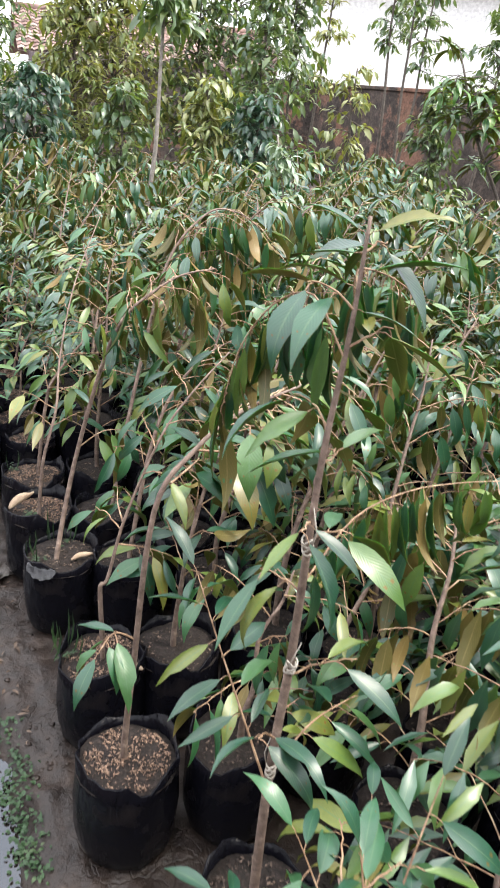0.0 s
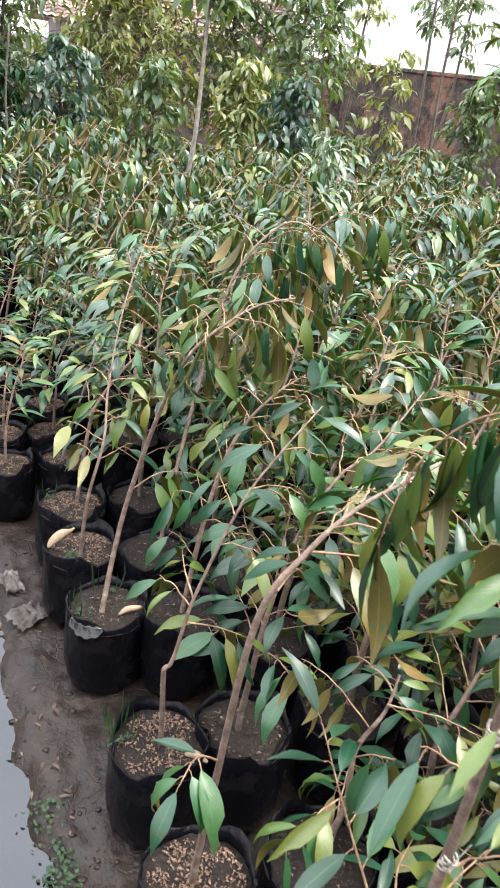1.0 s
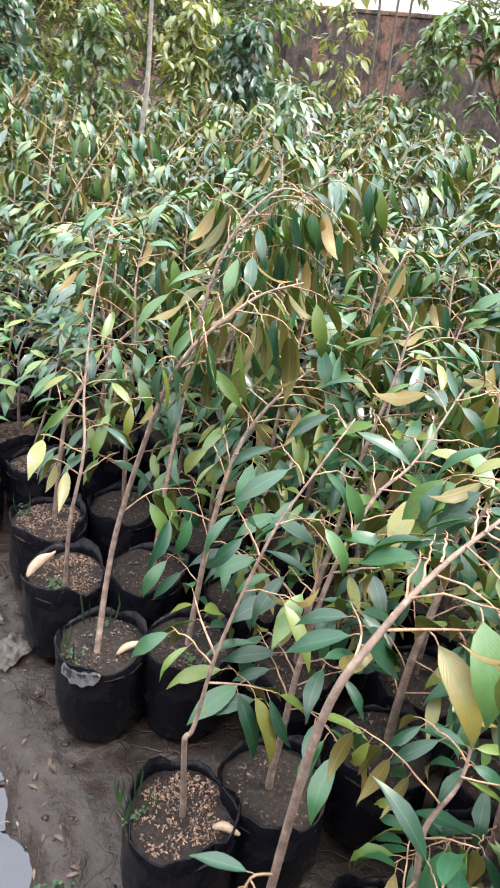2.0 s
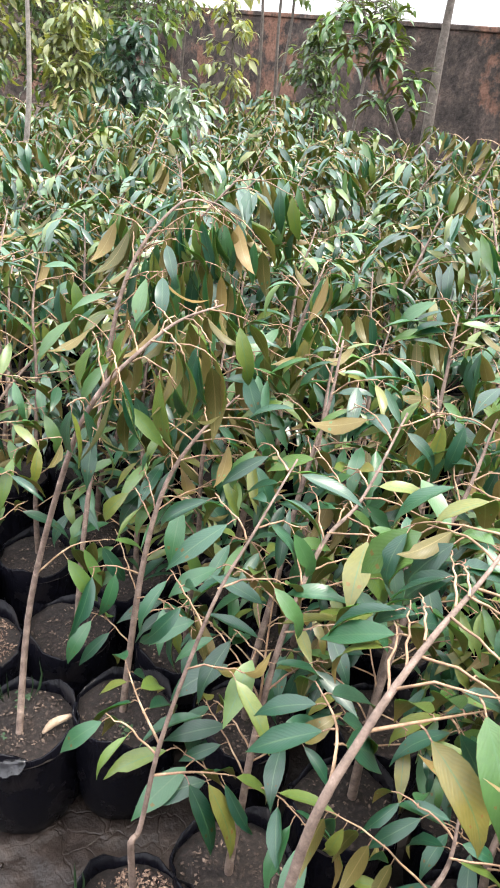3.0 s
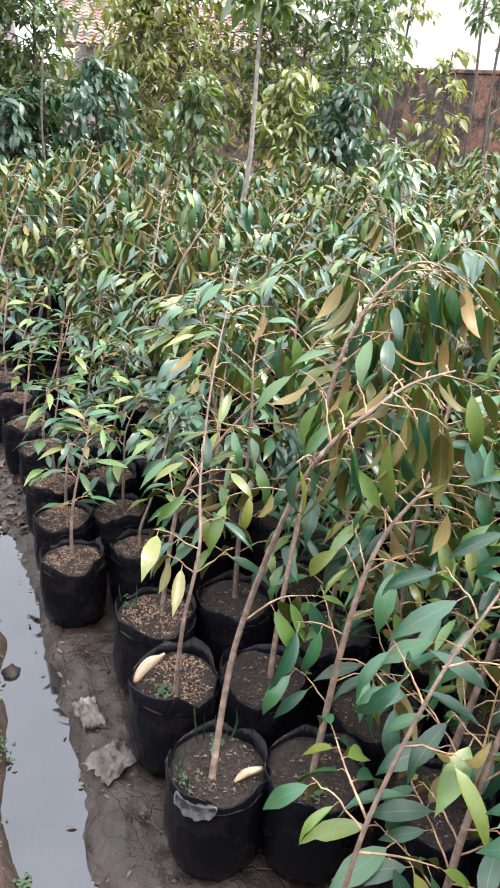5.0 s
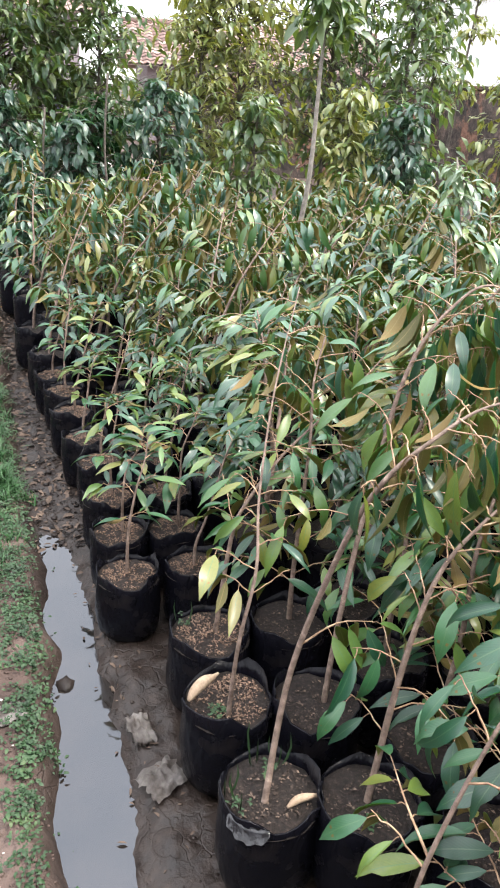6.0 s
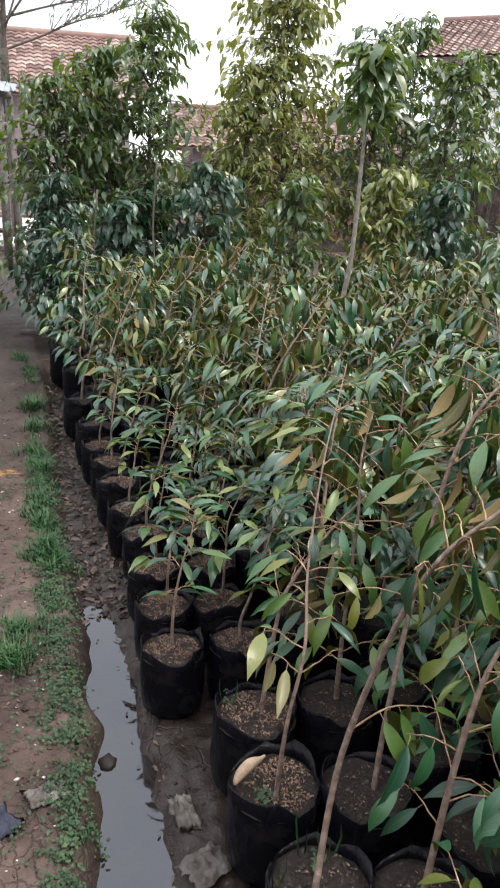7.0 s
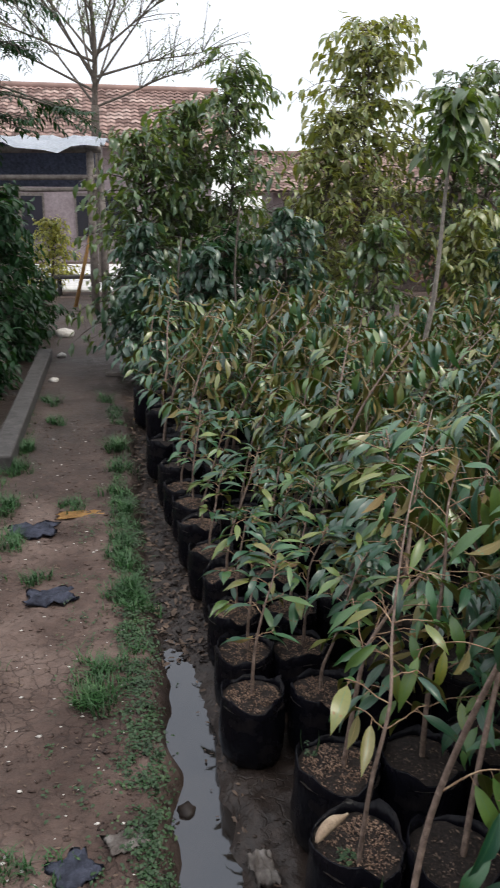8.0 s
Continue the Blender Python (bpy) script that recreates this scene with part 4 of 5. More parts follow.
# ---- trees behind the bed ----
def nursery_tree(name, x, y, high, spread, leaves, leaf_size, label, top_mat, seed, first=0.3, lean=(0.0, 0.0), thick=0.022, shapes=None, skin=None):
    """A thin-trunked young tree: tapered trunk, rising limbs that nod at the ends, sprays of hanging leaves."""
    r = random.Random(seed)
    ob = thing(name, x, y, 0.03, label, "tree", "young trees behind the bed")
    pts = [(0, 0, 0)] + [(lean[0] * t + r.uniform(-0.03, 0.03), lean[1] * t + r.uniform(-0.03, 0.03), high * t) for t in (0.25, 0.5, 0.75, 1.0)]
    trunk = curve_through(pts, 5)
    part("trunk", stem_bm(trunk, [thick * (1 - 0.8 * i / (len(trunk) - 1)) + 0.003 for i in range(len(trunk))], 8), skin or tree_bark, ob)
    limbs, placed = [], []
    leaves = int(leaves * (1.2 if leaves > 520 else 0.8))
    n = max(6, int(leaves / 19))
    for i in range(n):
        f = first + (1 - first) * (i + r.random()) / n
        q = f * (len(trunk) - 1)
        p = trunk[int(q)].lerp(trunk[min(len(trunk) - 1, int(q) + 1)], q - int(q))
        a = 2.399 * i + r.uniform(-0.5, 0.5)
        L = spread * r.uniform(0.3, 1.3) * (1.0 - 0.62 * max(0.0, (f - 0.35) / 0.65)) * (0.6 + 0.4 * min(1.0, f / 0.45))
        out = Vector((math.cos(a), math.sin(a), r.uniform(0.15, 1.3))).normalized()
        limb = curve_through([p + out * L * t - Vector((0, 0, 0.45 * L * t * t)) + Vector((r.uniform(-1, 1), r.uniform(-1, 1), r.uniform(-1, 1))) * 0.02 for t in (0, 0.35, 0.7, 1.0)], 3)
        limbs.append((limb, [thick * 0.4 * (1 - 0.8 * j / (len(limb) - 1)) for j in range(len(limb))]))
        per = max(6, int(leaves / n))
        for j in range(per):
            t = 0.2 + 0.8 * (j + r.random()) / per
            q = t * (len(limb) - 1)
            b = limb[int(q)].lerp(limb[min(len(limb) - 1, int(q) + 1)], q - int(q))
            off = Vector((r.gauss(0, 1), r.gauss(0, 1), r.gauss(0, 0.7))) * 0.05 * (0.4 + L)
            w = (limb[min(len(limb) - 1, int(q) + 1)] - limb[int(q)])
            w = w.normalized() if w.length > 1e-5 else out
            s, m = leaf_on(r, b + off, w, 1 if j % 2 else -1, leaf_size, r.uniform(-0.1, 1.25))
            placed.append((r.randrange(3), m @ Matrix.Scale(r.uniform(0.6, 1.1), 4)))
            if j % 3 == 0:
                limbs.append(([b, (b + s) / 2, s], [0.0025, 0.002, 0.0015]))
    part("branching", twigs_bm(limbs, 3), tree_bark, ob)["kind"] = "stuff"
    fo = part("crown", foliage_mesh("crown", shapes or TREE_LEAF, placed, (top_mat, top_mat if top_mat in (shade_leaf, tree_blue, gold_leaf, pale_leaf) else crown_back)), None, ob)
    fo["kind"] = "stuff"
    return ob


DARK = "dark green bushy young fruit tree with hanging leaves"
OLIVE = "olive yellowish young fruit tree with drooping leaves"
TREES = [
    # x, y, height, spread, leaves, material, first, lean
    (0.02, 8.3, 2.15, 0.95, 1700, tree_top, 0.16, (0.0, 0.0)),
    (0.40, 8.6, 2.45, 0.90, 1500, tree_top, 0.24, (0.02, 0.0)),
    (0.82, 8.3, 2.78, 0.85, 1500, tree_top, 0.24, (0.06, 0.1)),
    (-0.02, 7.75, 1.40, 0.50, 800, tree_blue, 0.12, (0.0, 0.0)),
    # low bush in the darkened leaf of the shrubs
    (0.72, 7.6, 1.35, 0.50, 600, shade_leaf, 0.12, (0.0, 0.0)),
    (0.50, 7.3, 1.25, 0.48, 600, tree_blue, 0.12, (0.0, 0.0)),
    (0.05, 7.2, 0.95, 0.38, 620, tree_blue, 0.1, (0.0, 0.0)),
    (1.25, 7.6, 1.50, 0.58, 700, tree_blue, 0.2, (0.0, 0.0)),
    (1.75, 8.4, 2.35, 0.80, 1000, tree_olive, 0.28, (0.05, 0.1)),
    (2.22, 8.7, 3.15, 1.25, 2600, tree_olive, 0.26, (0.0, 0.0)),
    (3.05, 8.6, 2.75, 0.90, 1200, tree_top, 0.28, (0.05, 0.0)),
    (2.00, 7.3, 1.45, 0.55, 600, tree_top, 0.2, (0.0, 0.0)),
    (2.70, 7.2, 1.50, 0.55, 600, tree_olive, 0.2, (0.05, 0.0)),
    (3.35, 7.6, 2.45, 0.72, 1000, tree_top, 0.15, (0.1, 0.0)),
    (3.45, 8.7, 2.90, 0.80, 1100, tree_top, 0.15, (0.1, 0.0)),
    (3.12, 6.9, 1.38, 0.58, 620, tree_blue, 0.35, (0.0, 0.0)),
    (4.22, 8.6, 2.60, 0.62, 560, tree_top, 0.52, (-0.03, 0.0)),
    (4.30, 7.4, 1.75, 0.50, 300, tree_olive, 0.5, (0.1, 0.0)),
    (5.27, 8.3, 3.00, 0.55, 320, tree_top, 0.66, (-0.03, 0.0)),
    (5.63, 8.5, 3.00, 0.50, 260, tree_top, 0.66, (-0.04, 0.0)),
    (6.6, 8.3, 2.9, 0.75, 520, tree_top, 0.55, (0.3, 0.0)),
    (4.75, 9.1, 2.9, 0.45, 300, tree_olive, 0.5, (0.15, 0.0)),
    (5.9, 8.9, 3.0, 0.50, 340, tree_top, 0.6, (0.3, 0.0)),
    (5.6, 7.7, 1.60, 0.50, 560, tree_top, 0.35, (0.0, 0.0)),
]
for i, (x, y, h, sp, n, mt, first, lean) in enumerate(TREES):
    nursery_tree("young_tree", x, y, h, sp, int(1.15 * n), 0.132, OLIVE if mt is tree_olive else DARK, mt, 500 + i, first, lean)
# thin whip standing free over the bed, with a tuft at its head
nursery_tree("young_tree", 1.585, 5.03, 2.15, 0.32, 260, 0.15, "thin pale whip-like young tree with a leafy tuft on top", tree_top, 601, 0.82, (0.11, 0.0), 0.018, skin=pale_bark)
nursery_tree("young_tree", 2.55, 4.6, 1.22, 0.20, 170, 0.11, "slender whip with pale grey-green leaves rising over the bed", pale_leaf, 604, 0.6, (-0.24, 0.0), 0.010, skin=pale_bark)
# a bushy tree with lime young leaves, and the thick trunk next to it, near the wall
def rosette_tree(x, y, high, lean, label, material, seed):
    """A leaning trunk whose limbs end in wheels of long leaves."""
    r = random.Random(seed)
    ob = thing("young_tree", x, y, 0.03, label, "tree", "young trees behind the bed")
    trunk = curve_through([(0, 0, 0), (lean * 0.25, 0, high * 0.35), (lean * 0.7, 0.02, high * 0.7), (lean, 0, high)], 5)
    part("trunk", stem_bm(trunk, [0.024 - 0.001 * i for i in range(len(trunk))], 8), tree_bark, ob)
    limbs, placed = [], []
    for i in range(20):
        f = 0.55 + 0.45 * i / 19
        p = trunk[int(f * (len(trunk) - 1))]
        a = 2.399 * i
        L = r.uniform(0.15, 0.50) * (1.1 - 0.4 * f)
        tip = p + Vector((math.cos(a) * L, math.sin(a) * L, r.uniform(-0.1, 0.25)))
        limbs.append((curve_through([p, (p + tip) / 2 + Vector((0, 0, 0.05)), tip], 3), [0.007 - 0.0006 * k for k in range(7)]))
        for k in range(11):
            w = 2.399 * k + r.uniform(-0.3, 0.3)
            way = Vector((math.cos(w), math.sin(w), r.uniform(-0.9, 0.5)))
            placed.append((r.randrange(6), leaf_pose(tip + Vector((0, 0, -0.008 * k)), way, (0, 0, 1), r.uniform(0.16, 0.25), 1.35)))
    part("branching", twigs_bm(limbs, 4), tree_bark, ob)["kind"] = "stuff"
    part("crown", foliage_mesh("crown", FINE, placed, (material, crown_back, tree_bark)), None, ob)["kind"] = "stuff"


rosette_tree(5.55, 6.0, 1.80, -0.95, "young tree with bright lime new leaves near the wall", lime_leaf, 602)
nursery_tree("young_tree", 6.58, 6.95, 3.2, 0.9, 420, 0.16, "taller tree with a thick grey trunk by the wall", tree_top, 603, 0.62, (0.06, 0.1), 0.065)


# ---- boundary wall and the houses behind ----
def wall_between(name, a, b, high, thick, material, label):
    d = (Vector((*b, 0)) - Vector((*a, 0)))
    bm = bmesh.new()
    box(bm, (d.length, thick, high), Matrix.Translation((d.length / 2, 0, high / 2)), 0.01)
    ob = solo(name, bm, material, label, "wall", pose(a[0], a[1], 0, 0, 0, math.degrees(math.atan2(d.y, d.x))), False, "structure")
    bm = bmesh.new()
    box(bm, (d.length + 0.06, thick + 0.06, 0.06), Matrix.Translation((d.length / 2, 0, high + 0.032)), 0.012)
    part("coping", bm, wall_old, ob, "weathered mortar coping", False)
    return ob


wall_between("wall_east", (8.6, 2.2), (7.6, 14.6), 1.68, 0.15, wall_old, "old stained masonry boundary wall, peeling and mossy")
wall_between("wall_north", (7.6, 14.68), (2.6, 15.9), 1.68, 0.15, wall_old, "old stained masonry boundary wall behind trees")


def tiled_roof(parent, length, depth, rise, z, overhang, material):
    """Two slopes of overlapping tile courses on a ridge."""
    for side in (-1, 1):
        bm = bmesh.new()
        run = depth / 2 + overhang
        slope = math.hypot(run, rise)
        courses = int(slope / 0.24)
        cols = int((length + 2 * overhang) / 0.22)
        for c in range(courses):
            f0, f1 = c / courses, (c + 1.15) / courses
            for k in range(cols):
                x0 = -length / 2 - overhang + k * (length + 2 * overhang) / cols
                x1 = x0 + (length + 2 * overhang) / cols
                xm = (x0 + x1) / 2
                pts = []
                for f, up in ((f0, 0.02), (f1, 0.05)):
                    yy, zz = side * run * f, z + rise * (1 - f) + up
                    pts.append([bm.verts.new((xx, yy, zz + dz)) for xx, dz in ((x0, 0.0), (xm, 0.045), (x1, 0.0))])
                for i in range(2):
                    bm.faces.new((pts[0][i], pts[0][i + 1], pts[1][i + 1], pts[1][i]))
        deck = [bm.verts.new((sx * (length / 2 + overhang), side * run * f, z + rise * (1 - f) - 0.01)) for sx, f in ((-1, 0), (1, 0), (1, 1), (-1, 1))]
        bm.faces.new(deck)
        part("roof_slope", bm, material, parent, "", False)
    bm = bmesh.new()
    tube(bm, [(-length / 2 - overhang, 0, z + rise + 0.05), (length / 2 + overhang, 0, z + rise + 0.05)], [0.11, 0.11], 8)
    part("ridge", bm, material, parent)


def house(x, y, turn, length, depth, eave, rise, paint, label, windows):
    ob = thing("house", x, y, 0, label, "house", "", turn)
    bm = bmesh.new()
    box(bm, (length, depth, eave), Matrix.Translation((0, 0, eave / 2)))
    for s in (-1, 1):
        v = [bm.verts.new(p) for p in ((s * length / 2, -depth / 2, eave), (s * length / 2, depth / 2, eave), (s * length / 2, 0, eave + rise * depth / (depth + 1.2)))]
        bm.faces.new(v)
    part("wall", bm, paint, ob, "", False)
    tiled_roof(ob, length, depth, rise, eave - 0.12, 0.6, roof_tile)
    for wx, wz, ww, wh in windows:
        w = part("window", (lambda b: (box(b, (ww, 0.08, wh), None, 0.01), b)[1])(bmesh.new()), timber, ob, "", False)
        w.matrix_local = pose(wx, -depth / 2 - 0.02, wz)
        for sx in (-1, 1):
            p = part("pane", (lambda b: (box(b, (ww / 2 - 0.1, 0.03, wh - 0.16), None, 0.004), b)[1])(bmesh.new()), glass_dark, w, "", False)
            p.matrix_local = pose(sx * ww / 4, -0.05, 0)
    return ob


house(-2.2, 26.0, 3, 7.6, 6.0, 3.15, 1.85, lilac_paint, "lilac single-storey house with a clay tile roof", [(0.7, 1.3, 1.3, 1.2), (-1.4, 1.3, 1.3, 1.2), (2.8, 1.3, 1.2, 1.2)])
house(7.4, 27.0, -4, 7.0, 5.0, 2.1, 1.2, lilac_paint, "low house with a red clay tile roof", [(0.0, 1.2, 1.2, 1.0)])
house(17.5, 20.5, -38, 14.0, 6.0, 4.55, 1.4, white_paint, "white-painted house with a clay tile roof", [])

# ---- shed by the end of the path ----
shed = thing("shed", -0.88, 12.3, 0.05, "open timber shed with a sagging tarpaulin roof", "shed")
for px, py, hh, rr in ((0.12, 0, 2.36, 0.06), (0.26, 0.05, 1.95, 0.045), (-2.2, 0.1, 2.36, 0.055), (0.12, 2.2, 2.6, 0.05), (-2.2, 2.2, 2.6, 0.05)):
    bm = bmesh.new()
    tube(bm, [(px, py, 0), (px + 0.015, py, hh * 0.5), (px + 0.03 * (1 if px > 0 else -1), py, hh)], [rr, rr * 0.95, rr * 0.85], 8)
    part("post", bm, timber, shed)
for z, y0, x0, x1, r in ((1.90, 0.0, -2.5, 0.36, 0.04), (1.74, -0.05, -1.6, 0.22, 0.03), (2.26, 0.0, -2.6, 0.3, 0.05)):
    bm = bmesh.new()
    tube(bm, [(x0, y0, z + 0.03), ((x0 + x1) / 2, y0, z - 0.02), (x1, y0, z)], [r, r, r * 0.9], 7)
    part("rail", bm, timber, shed)
bm = bmesh.new()
cols = 16
rows = [[bm.verts.new((-2.7 + 3.0 * i / cols, -0.25 + 2.8 * j / 8, 2.36 + 0.22 * j / 8 + 0.05 * math.sin(i * 0.9 + j) + 0.03 * math.sin(i * 2.3) - (0.10 if j == 0 else 0))) for i in range(cols + 1)] for j in range(9)]
for a, b in zip(rows, rows[1:]):
    for i in range(cols):
        bm.faces.new((a[i], a[i + 1], b[i + 1], b[i]))
bmesh.ops.solidify(bm, geom=bm.faces[:], thickness=0.012)
part("roof_sheet", bm, tarp, shed, "pale blue-grey tarpaulin")
# added dark sheet that stands for the deep shade under the tarpaulin
bm = bmesh.new()
box(bm, (2.8, 0.05, 0.62), Matrix.Translation((-1.25, 1.0, 2.10)), 0.005)
part("back_board", bm, rag_shade_dark, shed, "", False)
bench = thing("bench", -1.22, 14.5, 0.07, "rough dark timber bench beside the shed post", "bench")
bm = bmesh.new()
box(bm, (0.75, 0.35, 0.05), Matrix.Translation((0, 0, 0.33)), 0.006)
part("seat", bm, old_plank, bench, "", False)
for sx in (-0.3, 0.3):
    for sy in (-0.12, 0.12):
        bm = bmesh.new()
        tube(bm, [(sx, sy, 0), (sx, sy, 0.31)], [0.025, 0.025], 6)
        part("leg", bm, old_plank, bench)
# pale concrete yard beyond the shed
bm = bmesh.new()
box(bm, (7.0, 6.5, 0.10), Matrix.Translation((-1.6, 18.3, 0.075)), 0.02)
solo("pavement", bm, pale_concrete, "pale concrete yard in front of the house", "pavement", None, False, "structure")
# yellow bamboo pole leaning by the post
bm = bmesh.new()
tube(bm, [(-1.12, 12.9, 0.05), (-0.74, 12.62, 1.42)], [0.030, 0.025], 7)
solo("bamboo_pole", bm, yellow_stain, "yellow bamboo pole leaning by the shed", "pole")


# ---- street tree beyond the shed: bare spreading limbs, thin leaves ----
def open_tree(x, y):
    r = random.Random(77)
    ob = thing("street_tree", x, y, 0, "slim tree with open spreading limbs and sparse leaves", "tree")
    fork = Vector((0, 0, 3.35))
    bm = bmesh.new()
    tube(bm, curve_through([(0, 0, 0), (0.03, 0, 1.2), (-0.02, 0, 2.4), fork], 4), [0.11 - 0.035 * i / 12 for i in range(13)], 9)
    part("trunk", bm, tree_bark, ob)
    lines, placed = [], []
    leader = curve_through([fork, (0.05, 0, 4.4), (0.0, 0.05, 5.5), (0.08, 0, 6.6)], 4)
    lines.append((leader, [0.06 - 0.004 * k for k in range(len(leader))]))
    for i in range(16):
        a = 2.399 * i
        up = r.uniform(0.55, 1.9) if i % 4 else r.uniform(0.15, 0.5)
        d = Vector((math.cos(a), 0.8 * math.sin(a), up)).normalized()
        L = r.uniform(2.2, 3.8)
        root = fork + Vector((0, 0, 0.06 * i + r.uniform(-0.05, 0.05)))
        limb = curve_through([root + d * L * t + Vector((0, 0, -0.05 * L * t * t)) + Vector((r.uniform(-1, 1), r.uniform(-1, 1), r.uniform(-1, 1))) * 0.07 * t for t in (0, 0.25, 0.5, 0.75, 1.0)], 3)
        lines.append((limb, [0.026 * (1 - 0.85 * j / (len(limb) - 1)) for j in range(len(limb))]))
        for j in range(26):
            q = r.uniform(0.35, 0.98) * (len(limb) - 1)
            b = limb[int(q)]
            e = (d + Vector((r.uniform(-1, 1), r.uniform(-1, 1), r.uniform(-0.2, 0.7)))).normalized()
            l2 = r.uniform(0.3, 0.9)
            sub = [b, b + e * l2 * 0.5 + Vector((0, 0, 0.03)), b + e * l2]
            lines.append((sub, [0.009, 0.007, 0.004]))
            for t in range(10):
                c = b + e * l2 * r.uniform(0.3, 1.05) + Vector((r.gauss(0, 0.05), r.gauss(0, 0.05), r.gauss(0, 0.04)))
                placed.append((r.randrange(3), leaf_pose(c, Vector((r.uniform(-1, 1), r.uniform(-1, 1), r.uniform(-0.5, 0.2))), (r.uniform(-0.3, 0.3), r.uniform(-0.3, 0.3), 1), r.uniform(0.05, 0.10), 1.2)))
    part("branching", twigs_bm(lines, 5), tree_bark, ob)["kind"] = "stuff"
    fo = part("crown", foliage_mesh("crown", SPARSE, placed, (tree_top, tree_top)), None, ob)
    fo["kind"] = "stuff"


open_tree(-0.90, 16.5)

# ---- beyond the path: edging plank, shaded bushes, overhanging branch ----
bm = bmesh.new()
box(bm, (0.13, 3.5, 0.14), None, 0.012)
solo("edging_plank", bm, old_plank, "weathered grey plank edging a dark bed", "plank", pose(-0.91, 6.9, 0.12, 0, 3, 3.2), False)
# shrubs darkened by leaf colour, as if under heavy shade
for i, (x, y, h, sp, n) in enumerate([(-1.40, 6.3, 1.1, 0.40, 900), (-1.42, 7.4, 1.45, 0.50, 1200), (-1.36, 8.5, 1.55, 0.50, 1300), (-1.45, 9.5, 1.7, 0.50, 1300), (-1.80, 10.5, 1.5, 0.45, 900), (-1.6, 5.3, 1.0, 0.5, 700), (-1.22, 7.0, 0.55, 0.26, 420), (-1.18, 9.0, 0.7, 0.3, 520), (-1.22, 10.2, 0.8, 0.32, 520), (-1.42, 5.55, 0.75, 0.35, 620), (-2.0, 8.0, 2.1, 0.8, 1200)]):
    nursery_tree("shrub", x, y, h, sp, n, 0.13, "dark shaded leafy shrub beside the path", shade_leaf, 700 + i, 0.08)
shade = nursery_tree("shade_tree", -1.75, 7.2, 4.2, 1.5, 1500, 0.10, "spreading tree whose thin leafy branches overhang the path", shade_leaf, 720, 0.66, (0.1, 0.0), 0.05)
r = random.Random(41)
lines, placed = [], []
for ex, ey, ez, hz in ((-0.42, 7.3, 2.22, 2.3), (-0.75, 6.9, 2.62, 2.5), (-0.62, 7.1, 3.0, 2.7), (-0.6, 7.7, 2.30, 2.4), (-0.95, 7.2, 2.15, 2.2)):
    root, end = Vector((0.03, 0, hz)), Vector((ex + 1.75, ey - 7.2, ez - 0.03))
    limb = curve_through([root, root.lerp(end, 0.45) + Vector((0, 0, 0.10)), root.lerp(end, 0.8) + Vector((0, 0, 0.06)), end], 5)
    lines.append((limb, [0.016 - 0.0009 * k for k in range(len(limb))]))
    for k in range(22):
        q = limb[min(len(limb) - 1, 4 + int(r.random() * (len(limb) - 4)))]
        w = Vector((r.uniform(-0.3, 1.0), r.uniform(-1, 1), r.uniform(-0.35, 0.1))).normalized()
        L = r.uniform(0.15, 0.38)
        lines.append(([q, q + w * L * 0.5 + Vector((0, 0, 0.01)), q + w * L], [0.004, 0.003, 0.002]))
        side = w.cross(Vector((0, 0, 1))).normalized()
        for j in range(12):
            p = q + w * L * (0.2 + 0.8 * j / 11)
            placed.append((r.randrange(3), leaf_pose(p, side * (1 if j % 2 else -1) + w * 0.6 + Vector((0, 0, r.uniform(-0.5, 0.1))), (0, 0, 1), r.uniform(0.05, 0.09), 1.1)))
part("overhanging_growth", twigs_bm(lines, 4), tree_bark, shade)["kind"] = "stuff"
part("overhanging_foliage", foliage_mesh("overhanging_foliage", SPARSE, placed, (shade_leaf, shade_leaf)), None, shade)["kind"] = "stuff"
nursery_tree("shrub", -1.66, 14.9, 1.30, 0.62, 1700, 0.10, "golden yellow ornamental shrub behind the shed", gold_leaf, 721, 0.1)
nursery_tree("shrub", -2.2, 14.6, 1.1, 0.5, 600, 0.10, "golden yellow ornamental shrub behind the shed", gold_leaf, 722, 0.1)


# ---- weeds and grass along the ditch edge ----
def grass(name, tufts, label):
    r = random.Random(31)
    V, F = [], []
    for x, y, blades, spread, high in tufts:
        for _ in range(blades):
            a, d = r.uniform(0, 6.28), spread * math.sqrt(r.random())
            bx, by = x + d * math.cos(a), y + d * math.sin(a)
            bz = ground_at(bx, by)[0] - 0.004
            h, w, b = high * r.uniform(0.5, 1.2), r.uniform(0.0012, 0.0026), r.uniform(0, 6.28)
            out = high * r.uniform(0.2, 1.0)
            n = len(V)
            ox, oy = math.cos(b), math.sin(b)
            for t, ww in ((0, w), (0.5, w * 0.9), (1.0, w * 0.15)):
                px, py, pz = bx + ox * out * t * t, by + oy * out * t * t, bz + h * (t - 0.25 * t * t)
                V += [(px - oy * ww, py + ox * ww, pz), (px + oy * ww, py - ox * ww, pz)]
            F += [(n, n + 1, n + 3, n + 2), (n + 2, n + 3, n + 5, n + 4)]
    me = bpy.data.meshes.new(name)
    me.from_pydata(V, [], F)
    me.materials.append(grass_green)
    tagged(new(name, me), label, "grass", kind="stuff")


